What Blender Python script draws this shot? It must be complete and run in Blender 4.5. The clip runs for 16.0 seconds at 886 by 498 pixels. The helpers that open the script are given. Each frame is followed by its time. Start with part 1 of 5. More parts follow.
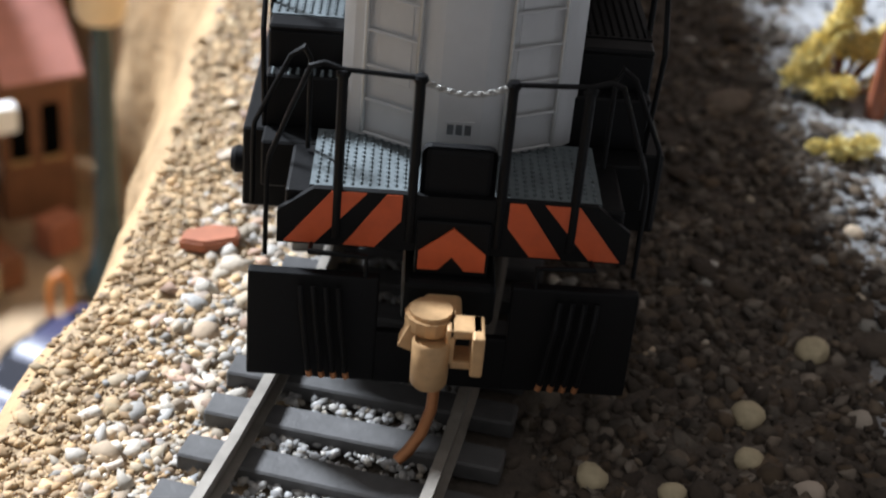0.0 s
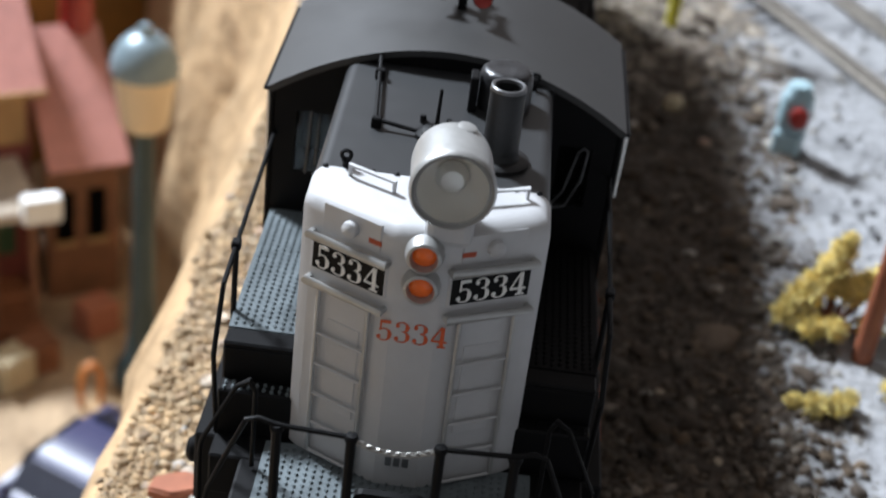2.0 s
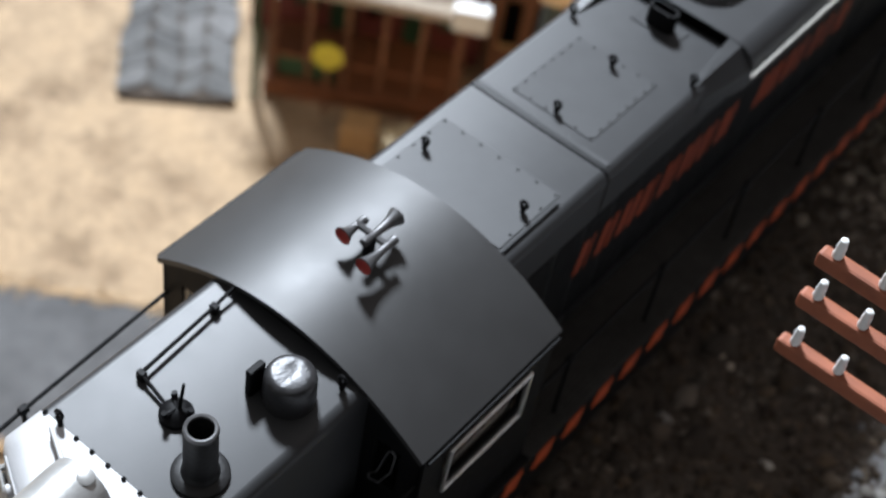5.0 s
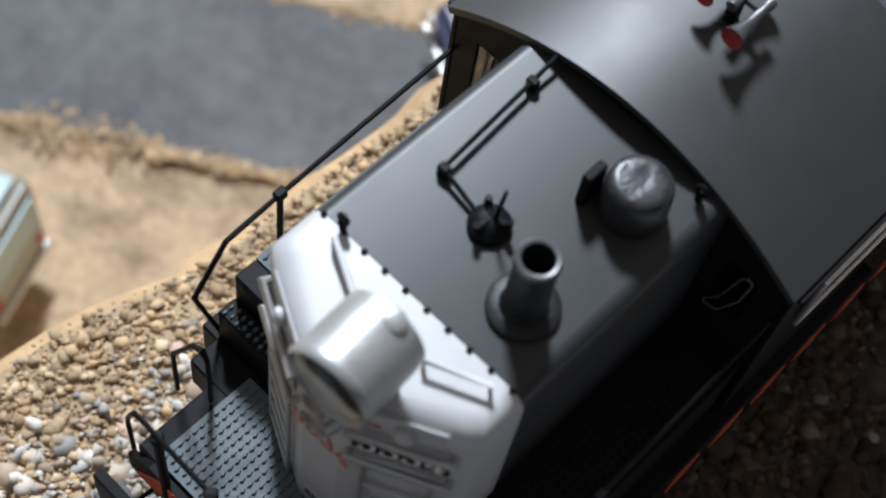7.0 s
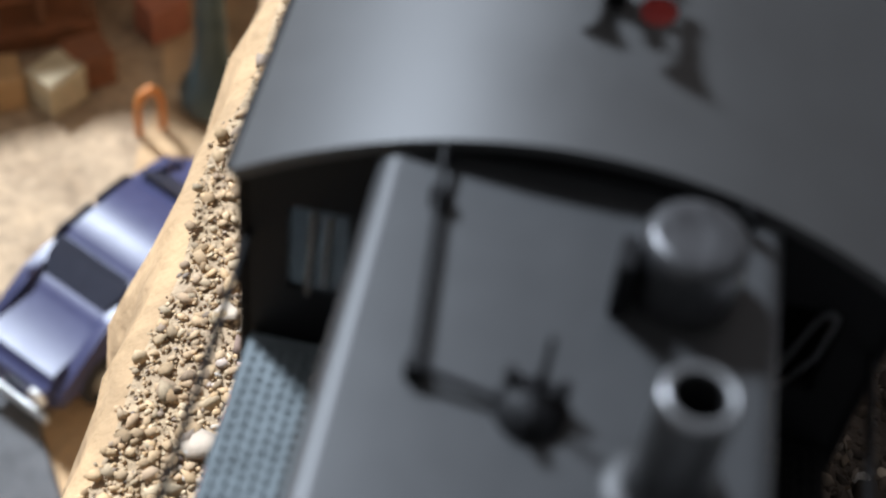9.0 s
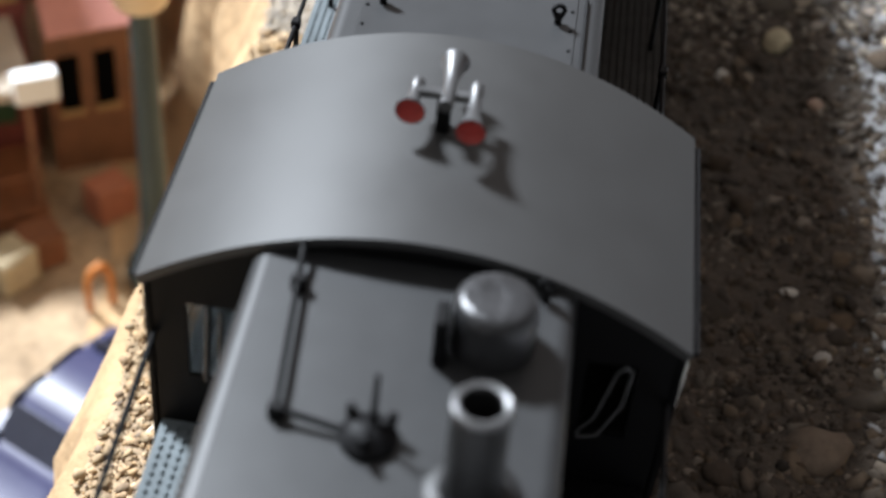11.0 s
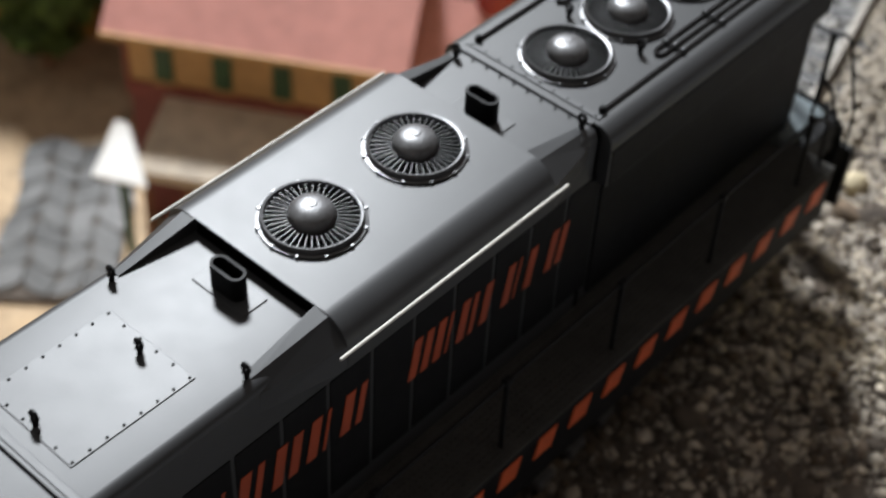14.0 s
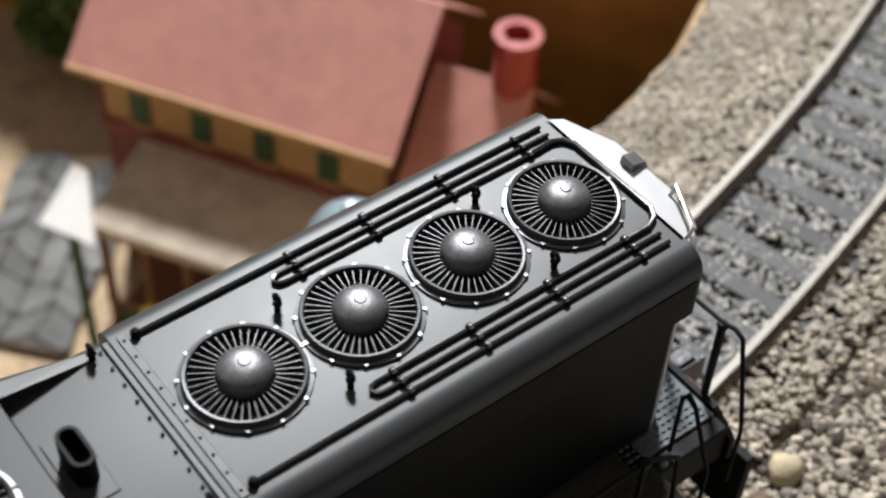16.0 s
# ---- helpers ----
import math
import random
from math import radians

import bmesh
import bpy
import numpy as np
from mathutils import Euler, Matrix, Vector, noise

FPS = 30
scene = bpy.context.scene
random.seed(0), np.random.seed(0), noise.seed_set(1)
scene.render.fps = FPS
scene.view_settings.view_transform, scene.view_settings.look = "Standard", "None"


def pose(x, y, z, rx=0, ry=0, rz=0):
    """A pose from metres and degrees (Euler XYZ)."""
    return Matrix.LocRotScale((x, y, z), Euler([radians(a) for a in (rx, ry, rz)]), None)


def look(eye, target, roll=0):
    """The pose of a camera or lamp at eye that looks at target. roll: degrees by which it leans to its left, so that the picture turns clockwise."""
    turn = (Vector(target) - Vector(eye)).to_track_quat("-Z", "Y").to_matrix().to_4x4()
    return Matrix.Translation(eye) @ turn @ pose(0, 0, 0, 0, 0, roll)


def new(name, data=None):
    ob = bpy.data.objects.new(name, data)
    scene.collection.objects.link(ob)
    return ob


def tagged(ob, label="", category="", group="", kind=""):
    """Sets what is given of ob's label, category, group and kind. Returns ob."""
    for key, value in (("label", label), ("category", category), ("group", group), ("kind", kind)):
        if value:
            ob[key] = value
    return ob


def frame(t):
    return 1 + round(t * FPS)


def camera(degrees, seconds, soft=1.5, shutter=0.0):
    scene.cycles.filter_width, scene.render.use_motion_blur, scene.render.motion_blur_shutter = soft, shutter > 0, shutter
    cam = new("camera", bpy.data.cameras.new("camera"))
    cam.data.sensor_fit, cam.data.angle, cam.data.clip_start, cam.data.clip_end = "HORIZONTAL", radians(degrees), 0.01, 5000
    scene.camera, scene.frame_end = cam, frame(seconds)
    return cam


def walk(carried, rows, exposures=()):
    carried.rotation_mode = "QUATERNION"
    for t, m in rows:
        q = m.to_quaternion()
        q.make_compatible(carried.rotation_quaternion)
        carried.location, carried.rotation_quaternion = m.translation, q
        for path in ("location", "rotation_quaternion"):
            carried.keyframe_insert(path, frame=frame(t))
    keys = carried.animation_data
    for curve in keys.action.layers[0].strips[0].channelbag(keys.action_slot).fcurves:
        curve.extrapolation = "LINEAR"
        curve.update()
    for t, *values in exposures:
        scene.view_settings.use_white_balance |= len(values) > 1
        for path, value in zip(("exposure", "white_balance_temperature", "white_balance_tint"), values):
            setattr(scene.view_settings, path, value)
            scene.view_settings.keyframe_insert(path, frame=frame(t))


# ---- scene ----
cam = camera(32.47, 16.0, soft=2.0, shutter=0.3)
PATH = [
    (0, (-0.00582, -0.12249, 0.07868), (-0.00172, -0.03650, 0.02779), 5.30),
    (0.5, (-0.00651, -0.11527, 0.07800), (-0.00138, -0.02830, 0.02891), 5.54),
    (1, (-0.01073, -0.11107, 0.09052), (-0.00406, -0.02299, 0.04363), 7.03),
    (1.5, (-0.00788, -0.11027, 0.09800), (-0.00271, -0.02390, 0.04787), 7.65),
    (2, (0.00273, -0.11069, 0.10616), (0.00181, -0.02506, 0.05453), 7.33),
    (2.5, (0.00836, -0.10565, 0.11895), (0.00272, -0.02318, 0.06267), 9.55),
    (3, (0.01688, -0.09860, 0.12868), (0.00473, -0.02020, 0.06780), 9.92),
    (3.2, (0.02232, -0.09283, 0.13231), (0.00802, -0.01610, 0.06979), 10.17),
    (5.3, (0.05616, -0.04432, 0.16141), (0.02188, 0.00836, 0.08362), 11.29),
    (5.5, (0.05266, -0.04762, 0.15950), (0.01887, 0.00271, 0.07996), 11.52),
    (6, (0.04198, -0.04150, 0.14893), (0.01009, 0.00357, 0.06555), 11.64),
    (6.5, (0.03051, -0.03768, 0.13833), (0.00102, 0.00397, 0.05233), 11.51),
    (7, (0.02627, -0.03664, 0.13696), (-0.00060, 0.00267, 0.04902), 11.54),
    (7.5, (0.01922, -0.04058, 0.13293), (-0.00769, 0.00310, 0.04709), 7.79),
    (8, (0.00148, -0.03118, 0.11075), (-0.01241, 0.02441, 0.02879), 11.13),
    (8.5, (-0.00259, -0.02776, 0.09807), (-0.00864, 0.03395, 0.01961), 9.71),
    (11, (0.00565, -0.04527, 0.10807), (0.00105, 0.02882, 0.04108), 5.67),
    (11.5, (0.01068, -0.03847, 0.12008), (0.00397, 0.03574, 0.05339), 6.79),
    (12, (0.01742, -0.04048, 0.13408), (0.00681, 0.03343, 0.06756), 7.19),
    (12.5, (0.02821, -0.04218, 0.14748), (0.01315, 0.03048, 0.08044), 8.03),
    (13, (0.04383, -0.01268, 0.14675), (0.01630, 0.05479, 0.07826), 7.23),
    (13.5, (0.06440, 0.01122, 0.13902), (0.02509, 0.07081, 0.06900), 4.79),
    (14, (0.07270, 0.02608, 0.14270), (0.02729, 0.08106, 0.07259), 3.46),
    (14.5, (0.07894, 0.04311, 0.14670), (0.02924, 0.09496, 0.07712), 3.14),
    (15, (0.07760, 0.06548, 0.14990), (0.02567, 0.11479, 0.08010), 3.56),
    (15.5, (0.06750, 0.08632, 0.14453), (0.01511, 0.13230, 0.07282), 3.52),
    (16, (0.06209, 0.09921, 0.13654), (0.01012, 0.14248, 0.06287), 3.33),
]
# the film's own exposure and white balance follow its subject
STOPS = [(0.0, 0.40, 6150, 10), (1.0, 0.33, 6150, 10), (2.5, 0.15, 6050, 10), (5.5, -0.02, 6100, 10), (7.0, -0.22, 6050, 10), (8.0, -0.14, 5950, 10), (8.5, 0.0, 5900, 10), (11.0, 0.52, 6250, 10), (12.0, 0.22, 6200, 10), (13.0, 0.16, 6200, 10), (14.5, -0.1, 6650, 10), (16.0, -0.15, 6700, 10)]
walk(cam, [(t, look(eye, target, roll)) for t, eye, target, roll in PATH], STOPS)
# a phone lens close to a small model: shallow depth of field
cam.data.dof.use_dof = True
cam.data.dof.focus_distance = 0.126
cam.data.dof.aperture_fstop = 40.0

# ---- light: one ceiling lamp over the layout, and the dim room around it ----
K = 0.00917            # model centimetre-like unit to metres
world = bpy.data.worlds.new("room")
scene.world = world
world.use_nodes = True
# the room: a dim ceiling, lighter towards the viewer's side, darker walls beyond the layout
wn = world.node_tree
wc = wn.nodes.new("ShaderNodeTexCoord")
ws = wn.nodes.new("ShaderNodeVectorMath")
ws.operation = "DOT_PRODUCT"
ws.inputs[1].default_value = (-0.43, -0.56, 0.71)
wr = wn.nodes.new("ShaderNodeValToRGB")
wr.color_ramp.elements[0].position, wr.color_ramp.elements[1].position = 0.1, 1.0
wr.color_ramp.elements[0].color, wr.color_ramp.elements[1].color = (0.004, 0.0036, 0.0032, 1), (0.335, 0.322, 0.308, 1)
wn.links.new(wc.outputs["Generated"], ws.inputs[0])
wn.links.new(ws.outputs["Value"], wr.inputs["Fac"])
# the far wall of the room, warm and dim
wd = wn.nodes.new("ShaderNodeVectorMath")
wd.operation = "DOT_PRODUCT"
wd.inputs[1].default_value = (0.10, 0.82, 0.56)
wq = wn.nodes.new("ShaderNodeValToRGB")
wq.color_ramp.elements[0].position, wq.color_ramp.elements[1].position = 0.2, 1.0
wq.color_ramp.elements[0].color, wq.color_ramp.elements[1].color = (0, 0, 0, 1), (0.30, 0.262, 0.242, 1)
wa = wn.nodes.new("ShaderNodeVectorMath")
wa.operation = "ADD"
wn.links.new(wc.outputs["Generated"], wd.inputs[0])
wn.links.new(wd.outputs["Value"], wq.inputs["Fac"])
wn.links.new(wr.outputs["Color"], wa.inputs[0])
wn.links.new(wq.outputs["Color"], wa.inputs[1])
wn.links.new(wa.outputs[0], wn.nodes["Background"].inputs[0])
wn.nodes["Background"].inputs[1].default_value = 1.0
lamp = bpy.data.lights.new("ceiling_lamp", "AREA")
lamp.shape, lamp.size, lamp.energy, lamp.color = "DISK", 0.26, 58.0, (0.93, 0.98, 1.03)
new("ceiling_lamp", lamp).matrix_world = look((-0.86, 0.72, 1.15), (0.0, 0.09, 0.0))


# ---- materials ----
def N(nt, kind, **vals):
    n = nt.nodes.new(kind)
    for k, v in vals.items():
        if k in n.inputs:
            n.inputs[k].default_value = v
    return n


def material(name, base, rough=0.5, metal=0.0, vary=0.15, grain=6.0, bump=0.0, bump_scale=20.0, island=0.0, rnd=0.0, stain=None, spec=0.5, rvar=0.08):
    """Base colour with two scales of variation, bump, and tone per piece. Scales are per model unit."""
    m = bpy.data.materials.new(name)
    m.use_nodes = True
    nt = m.node_tree
    b = nt.nodes["Principled BSDF"]
    L = nt.links.new
    b.inputs["Metallic"].default_value = metal
    b.inputs["Specular IOR Level"].default_value = spec
    tc = N(nt, "ShaderNodeTexCoord")
    n1 = N(nt, "ShaderNodeTexNoise", Scale=grain / K, Detail=5.0, Roughness=0.6)
    n2 = N(nt, "ShaderNodeTexNoise", Scale=grain * 0.13 / K, Detail=3.0)
    L(tc.outputs["Object"], n1.inputs["Vector"])
    L(tc.outputs["Object"], n2.inputs["Vector"])
    add = N(nt, "ShaderNodeMath")
    add.operation = "ADD"
    L(n1.outputs["Fac"], add.inputs[0])
    L(n2.outputs["Fac"], add.inputs[1])
    mr = N(nt, "ShaderNodeMapRange")
    mr.inputs["From Min"].default_value, mr.inputs["From Max"].default_value = 0.7, 1.3
    mr.inputs["To Min"].default_value, mr.inputs["To Max"].default_value = 1 - vary, 1 + vary
    L(add.outputs[0], mr.inputs["Value"])
    val = mr.outputs[0]
    if island or rnd:
        src = N(nt, "ShaderNodeNewGeometry").outputs["Random Per Island"] if island else N(nt, "ShaderNodeObjectInfo").outputs["Random"]
        k = island or rnd
        m2 = N(nt, "ShaderNodeMapRange")
        m2.inputs["To Min"].default_value, m2.inputs["To Max"].default_value = 1 - k, 1 + k
        L(src, m2.inputs["Value"])
        mu = N(nt, "ShaderNodeMath")
        mu.operation = "MULTIPLY"
        L(val, mu.inputs[0])
        L(m2.outputs[0], mu.inputs[1])
        val = mu.outputs[0]
    if stain:
        ramp = N(nt, "ShaderNodeValToRGB")
        els = ramp.color_ramp.elements
        els[0].position, els[1].position = 0.0, 1.0
        els[0].color, els[1].color = (*base, 1), (*stain[-1], 1)
        for i, c in enumerate(stain[:-1]):
            e = els.new((i + 1) / len(stain))
            e.color = (*c, 1)
        if island:
            wn = N(nt, "ShaderNodeTexWhiteNoise")
            wn.noise_dimensions = "1D"
            L(N(nt, "ShaderNodeNewGeometry").outputs["Random Per Island"], wn.inputs["W"])
            L(wn.outputs["Value"], ramp.inputs["Fac"])
        else:
            L(n2.outputs["Fac"], ramp.inputs["Fac"])
        col = ramp.outputs["Color"]
    else:
        rgb = N(nt, "ShaderNodeRGB")
        rgb.outputs[0].default_value = (*base, 1)
        col = rgb.outputs[0]
    vm = N(nt, "ShaderNodeVectorMath")
    vm.operation = "SCALE"
    L(col, vm.inputs[0])
    L(val, vm.inputs["Scale"])
    L(vm.outputs[0], b.inputs["Base Color"])
    rr = N(nt, "ShaderNodeMapRange")
    rr.inputs["To Min"].default_value, rr.inputs["To Max"].default_value = max(rough - rvar, 0.02), min(rough + rvar, 1)
    L(n1.outputs["Fac"], rr.inputs["Value"])
    L(rr.outputs[0], b.inputs["Roughness"])
    if bump:
        n3 = N(nt, "ShaderNodeTexNoise", Scale=bump_scale / K, Detail=4.0)
        L(tc.outputs["Object"], n3.inputs["Vector"])
        bp = N(nt, "ShaderNodeBump", Strength=0.6, Distance=bump * K)
        L(n3.outputs["Fac"], bp.inputs["Height"])
        L(bp.outputs[0], b.inputs["Normal"])
    return m


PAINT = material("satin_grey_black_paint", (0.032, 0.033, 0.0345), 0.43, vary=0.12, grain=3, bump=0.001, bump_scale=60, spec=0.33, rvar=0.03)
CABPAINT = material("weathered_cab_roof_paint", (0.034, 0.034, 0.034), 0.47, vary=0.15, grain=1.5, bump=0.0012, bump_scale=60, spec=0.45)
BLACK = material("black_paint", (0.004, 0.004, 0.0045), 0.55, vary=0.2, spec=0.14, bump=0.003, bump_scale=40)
PIPE = material("worn_black_pipe", (0.035, 0.035, 0.036), 0.22, metal=0.6, vary=0.3, grain=6)
# near-black colour in place of shade inside openings, gaps and the cab
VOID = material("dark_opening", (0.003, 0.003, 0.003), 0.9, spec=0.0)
SILVER = material("silver_paint", (0.47, 0.47, 0.475), 0.55, metal=0.12, vary=0.06, grain=4, bump=0.003, bump_scale=50)
CANSILVER = material("worn_silver_headlight", (0.40, 0.40, 0.39), 0.40, metal=0.5, vary=0.18, grain=4, bump=0.005, bump_scale=20)
HORN = material("dull_horn_metal", (0.11, 0.11, 0.112), 0.4, metal=0.5, vary=0.3)
BRIGHT = material("worn_bare_metal", (0.6, 0.6, 0.58), 0.3, metal=0.8, vary=0.15)
STEEL = material("fan_steel", (0.14, 0.14, 0.143), 0.42, metal=0.5, vary=0.4, grain=8, bump=0.006, bump_scale=25)
ORANGE = material("orange_paint", (0.52, 0.085, 0.02), 0.5, vary=0.15)
RED = material("red_paint", (0.36, 0.03, 0.022), 0.45, vary=0.15)
AMBER = material("amber_lens", (0.9, 0.16, 0.02), 0.15, vary=0.2)
WHITE = material("white_lettering", (0.75, 0.75, 0.73), 0.5, vary=0.08)
BRASS = material("bronze_coupler", (0.50, 0.31, 0.15), 0.5, metal=0.2, vary=0.2, grain=8, bump=0.006)
COPPER = material("copper_pin", (0.42, 0.18, 0.075), 0.4, metal=0.6, vary=0.2)
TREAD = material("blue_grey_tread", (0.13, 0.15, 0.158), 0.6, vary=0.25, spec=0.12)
# darker copy of the tread, with the right side's shade in its colour
SHADETREAD = material("dusty_dark_walkway", (0.040, 0.038, 0.035), 0.7, vary=0.3, spec=0.12)
CHAIN = material("chain_steel", (0.35, 0.34, 0.32), 0.35, metal=0.8, vary=0.2)
BELL = material("weathered_bell", (0.040, 0.040, 0.042), 0.36, metal=0.4, vary=0.5, grain=5, bump=0.02, bump_scale=9)
CAST = material("dull_black_casting", (0.012, 0.012, 0.0125), 0.5, vary=0.4, grain=6, bump=0.008, bump_scale=18, spec=0.35)
FANRIM = material("dark_fan_rim", (0.075, 0.075, 0.077), 0.34, metal=0.6, vary=0.3)
# orange darkened in its colour for lettering on the shaded hood sides
DIMORANGE = material("faded_orange_lettering", (0.36, 0.055, 0.014), 0.55, vary=0.2)
CHIMNEY = material("glossy_red_chimney", (0.30, 0.035, 0.026), 0.25, vary=0.2, grain=2)
LENSRIM = material("lens_reflector", (0.88, 0.85, 0.78), 0.4, metal=0.0, vary=0.1)
RAILMETAL = material("nickel_rail", (0.26, 0.235, 0.205), 0.5, metal=0.35, vary=0.25, grain=5)
TIE = material("black_plastic_tie", (0.062, 0.060, 0.060), 0.65, vary=0.3, rnd=0.3, bump=0.01)
DUSTTIE = material("plaster_dusted_tie", (0.17, 0.17, 0.175), 0.9, vary=0.35, rnd=0.3, bump=0.03)
BALLAST = material("mixed_ballast", (0.34, 0.30, 0.25), 0.85, vary=0.12, island=0.35, bump=0.01,
                   stain=((0.47, 0.38, 0.27), (0.36, 0.34, 0.31), (0.56, 0.50, 0.42), (0.43, 0.32, 0.21), (0.28, 0.28, 0.28), (0.48, 0.43, 0.36), (0.40, 0.26, 0.19), (0.50, 0.41, 0.28)))
BEDGREY = material("grey_ballast", (0.30, 0.29, 0.28), 0.85, vary=0.15, island=0.4, bump=0.01,
                   stain=((0.34, 0.33, 0.32), (0.20, 0.20, 0.20), (0.40, 0.38, 0.35), (0.28, 0.24, 0.19)))
SOIL = material("brown_grey_earth", (0.062, 0.047, 0.035), 0.95, vary=0.45, grain=4, bump=0.2, bump_scale=6, stain=((0.095, 0.075, 0.058), (0.05, 0.038, 0.029), (0.12, 0.10, 0.082)))
CLODS = material("soil_clods", (0.065, 0.047, 0.033), 0.95, vary=0.45, island=0.5, bump=0.02,
                 stain=((0.10, 0.077, 0.058), (0.038, 0.028, 0.020), (0.155, 0.13, 0.105), (0.082, 0.056, 0.034), (0.046, 0.033, 0.024)))
GREYROCK = material("grey_plaster_rock", (0.12, 0.12, 0.125), 0.9, vary=0.35, grain=4, bump=0.2, bump_scale=4, stain=((0.20, 0.20, 0.205), (0.29, 0.29, 0.295), (0.18, 0.18, 0.185), (0.34, 0.34, 0.34)))
SAND = material("beige_sand", (0.25, 0.165, 0.095), 0.95, vary=0.42, grain=4.5, bump=0.12, bump_scale=4, stain=((0.29, 0.20, 0.12), (0.37, 0.27, 0.17), (0.32, 0.23, 0.14), (0.41, 0.32, 0.215)))
CLIFF = material("tan_foam_cliff", (0.43, 0.285, 0.15), 0.9, vary=0.4, grain=0.9, bump=0.25, bump_scale=2)
ASPHALT = material("asphalt", (0.108, 0.108, 0.110), 0.9, vary=0.30, grain=2.2, bump=0.04, spec=0.3)
RIM = material("worn_grey_rim", (0.14, 0.14, 0.143), 0.36, metal=0.6, vary=0.3)
SPOKE = material("dull_fan_spokes", (0.045, 0.045, 0.046), 0.4, metal=0.4, vary=0.3)
CHIPS = material("grey_plaster_chips", (0.20, 0.20, 0.205), 0.9, vary=0.3, island=0.3, bump=0.02,
                 stain=((0.25, 0.25, 0.255), (0.16, 0.16, 0.165), (0.22, 0.205, 0.18), (0.29, 0.29, 0.295)))
ROOFPINK = material("faded_red_roof", (0.49, 0.22, 0.185), 0.6, vary=0.16, grain=2, bump=0.02, bump_scale=8)
WALLRED = material("dark_red_wall", (0.16, 0.036, 0.028), 0.7, vary=0.25, grain=2)
WALLTAN = material("tan_wall", (0.38, 0.23, 0.10), 0.75, vary=0.2, grain=2)
GREEN = material("dark_green_shutter", (0.02, 0.06, 0.025), 0.6, vary=0.3)
PORCHTAN = material("weathered_tan_roofing", (0.44, 0.37, 0.29), 0.8, vary=0.3, grain=1.5)
CREAM = material("dull_cream_paint", (0.52, 0.50, 0.45), 0.45, vary=0.12)
WHITEP = material("white_paint", (0.80, 0.80, 0.78), 0.5, vary=0.05)
WOOD = material("brown_wood", (0.20, 0.075, 0.03), 0.7, vary=0.3, grain=4)
YELLOW = material("yellow_plastic", (0.62, 0.55, 0.04), 0.4, vary=0.1)
LICHEN = material("dry_yellow_lichen", (0.78, 0.63, 0.21), 0.95, vary=0.3, island=0.35, bump=0.03, stain=((0.78, 0.64, 0.22), (0.60, 0.45, 0.12), (0.82, 0.72, 0.34)))
LEAF = material("green_foliage", (0.06, 0.10, 0.02), 0.9, vary=0.3, island=0.5)
CARBLUE = material("dark_blue_car_paint", (0.046, 0.048, 0.105), 0.40, vary=0.10)
DARKGLASS = material("car_glass", (0.02, 0.022, 0.035), 0.45)
RUBBER = material("rubber", (0.015, 0.015, 0.015), 0.8)
LAMPGREEN = material("green_grey_lamp_metal", (0.045, 0.068, 0.072), 0.4, metal=0.3, vary=0.15)
LAMPCAP = material("pale_blue_grey_cap", (0.20, 0.26, 0.29), 0.4, metal=0.2, vary=0.15)
LAMPGLOW = material("cream_lamp_globe", (0.70, 0.56, 0.37), 0.45, vary=0.08)
BROWNWOOD = material("brown_stained_wall", (0.17, 0.075, 0.035), 0.75, vary=0.3, grain=2)
POLEWOOD = material("red_brown_pole", (0.27, 0.085, 0.04), 0.6, vary=0.25, grain=4)
PALEBLUE = material("pale_blue_plastic", (0.35, 0.48, 0.52), 0.4, vary=0.1)
BROWNWALL = material("brown_backdrop", (0.25, 0.125, 0.02), 0.8, vary=0.4, grain=0.4)
TERRACOTTA = material("terracotta", (0.36, 0.13, 0.07), 0.8, vary=0.2)
TANGRAVEL = material("tan_gravel", (0.40, 0.27, 0.14), 0.9, vary=0.2, island=0.35, bump=0.01,
                     stain=((0.45, 0.31, 0.17), (0.34, 0.23, 0.13), (0.48, 0.37, 0.23), (0.40, 0.26, 0.13), (0.27, 0.21, 0.16)))
BANKGRAVEL = material("brown_grey_gravel", (0.31, 0.27, 0.22), 0.9, vary=0.2, island=0.3, bump=0.01,
                      stain=((0.36, 0.31, 0.25), (0.24, 0.21, 0.18), (0.42, 0.36, 0.28), (0.30, 0.24, 0.175)))
FLAG = material("dull_flagstone", (0.12, 0.118, 0.115), 0.9, vary=0.35, grain=1.5, rnd=0.25, bump=0.04, bump_scale=6)
BANKSAND = material("tan_bank_sand", (0.40, 0.265, 0.14), 0.95, vary=0.45, grain=5, bump=0.10, bump_scale=12, stain=((0.46, 0.33, 0.19), (0.30, 0.22, 0.14), (0.50, 0.38, 0.24)))
PALEVAN = material("pale_grey_van_paint", (0.30, 0.31, 0.27), 0.35, vary=0.06)
SANDSTONE = material("pale_sandstone", (0.48, 0.40, 0.26), 0.85, vary=0.25, grain=6, bump=0.02)
OLDORANGE = material("orange_plastic", (0.50, 0.17, 0.03), 0.5, vary=0.12)
GLASS = bpy.data.materials.new("glass")
GLASS.use_nodes = True
_g = GLASS.node_tree.nodes["Principled BSDF"]
_g.inputs["Base Color"].default_value = (0.95, 0.95, 0.93, 1)
_g.inputs["Roughness"].default_value = 0.04
_g.inputs["Transmission Weight"].default_value = 1.0


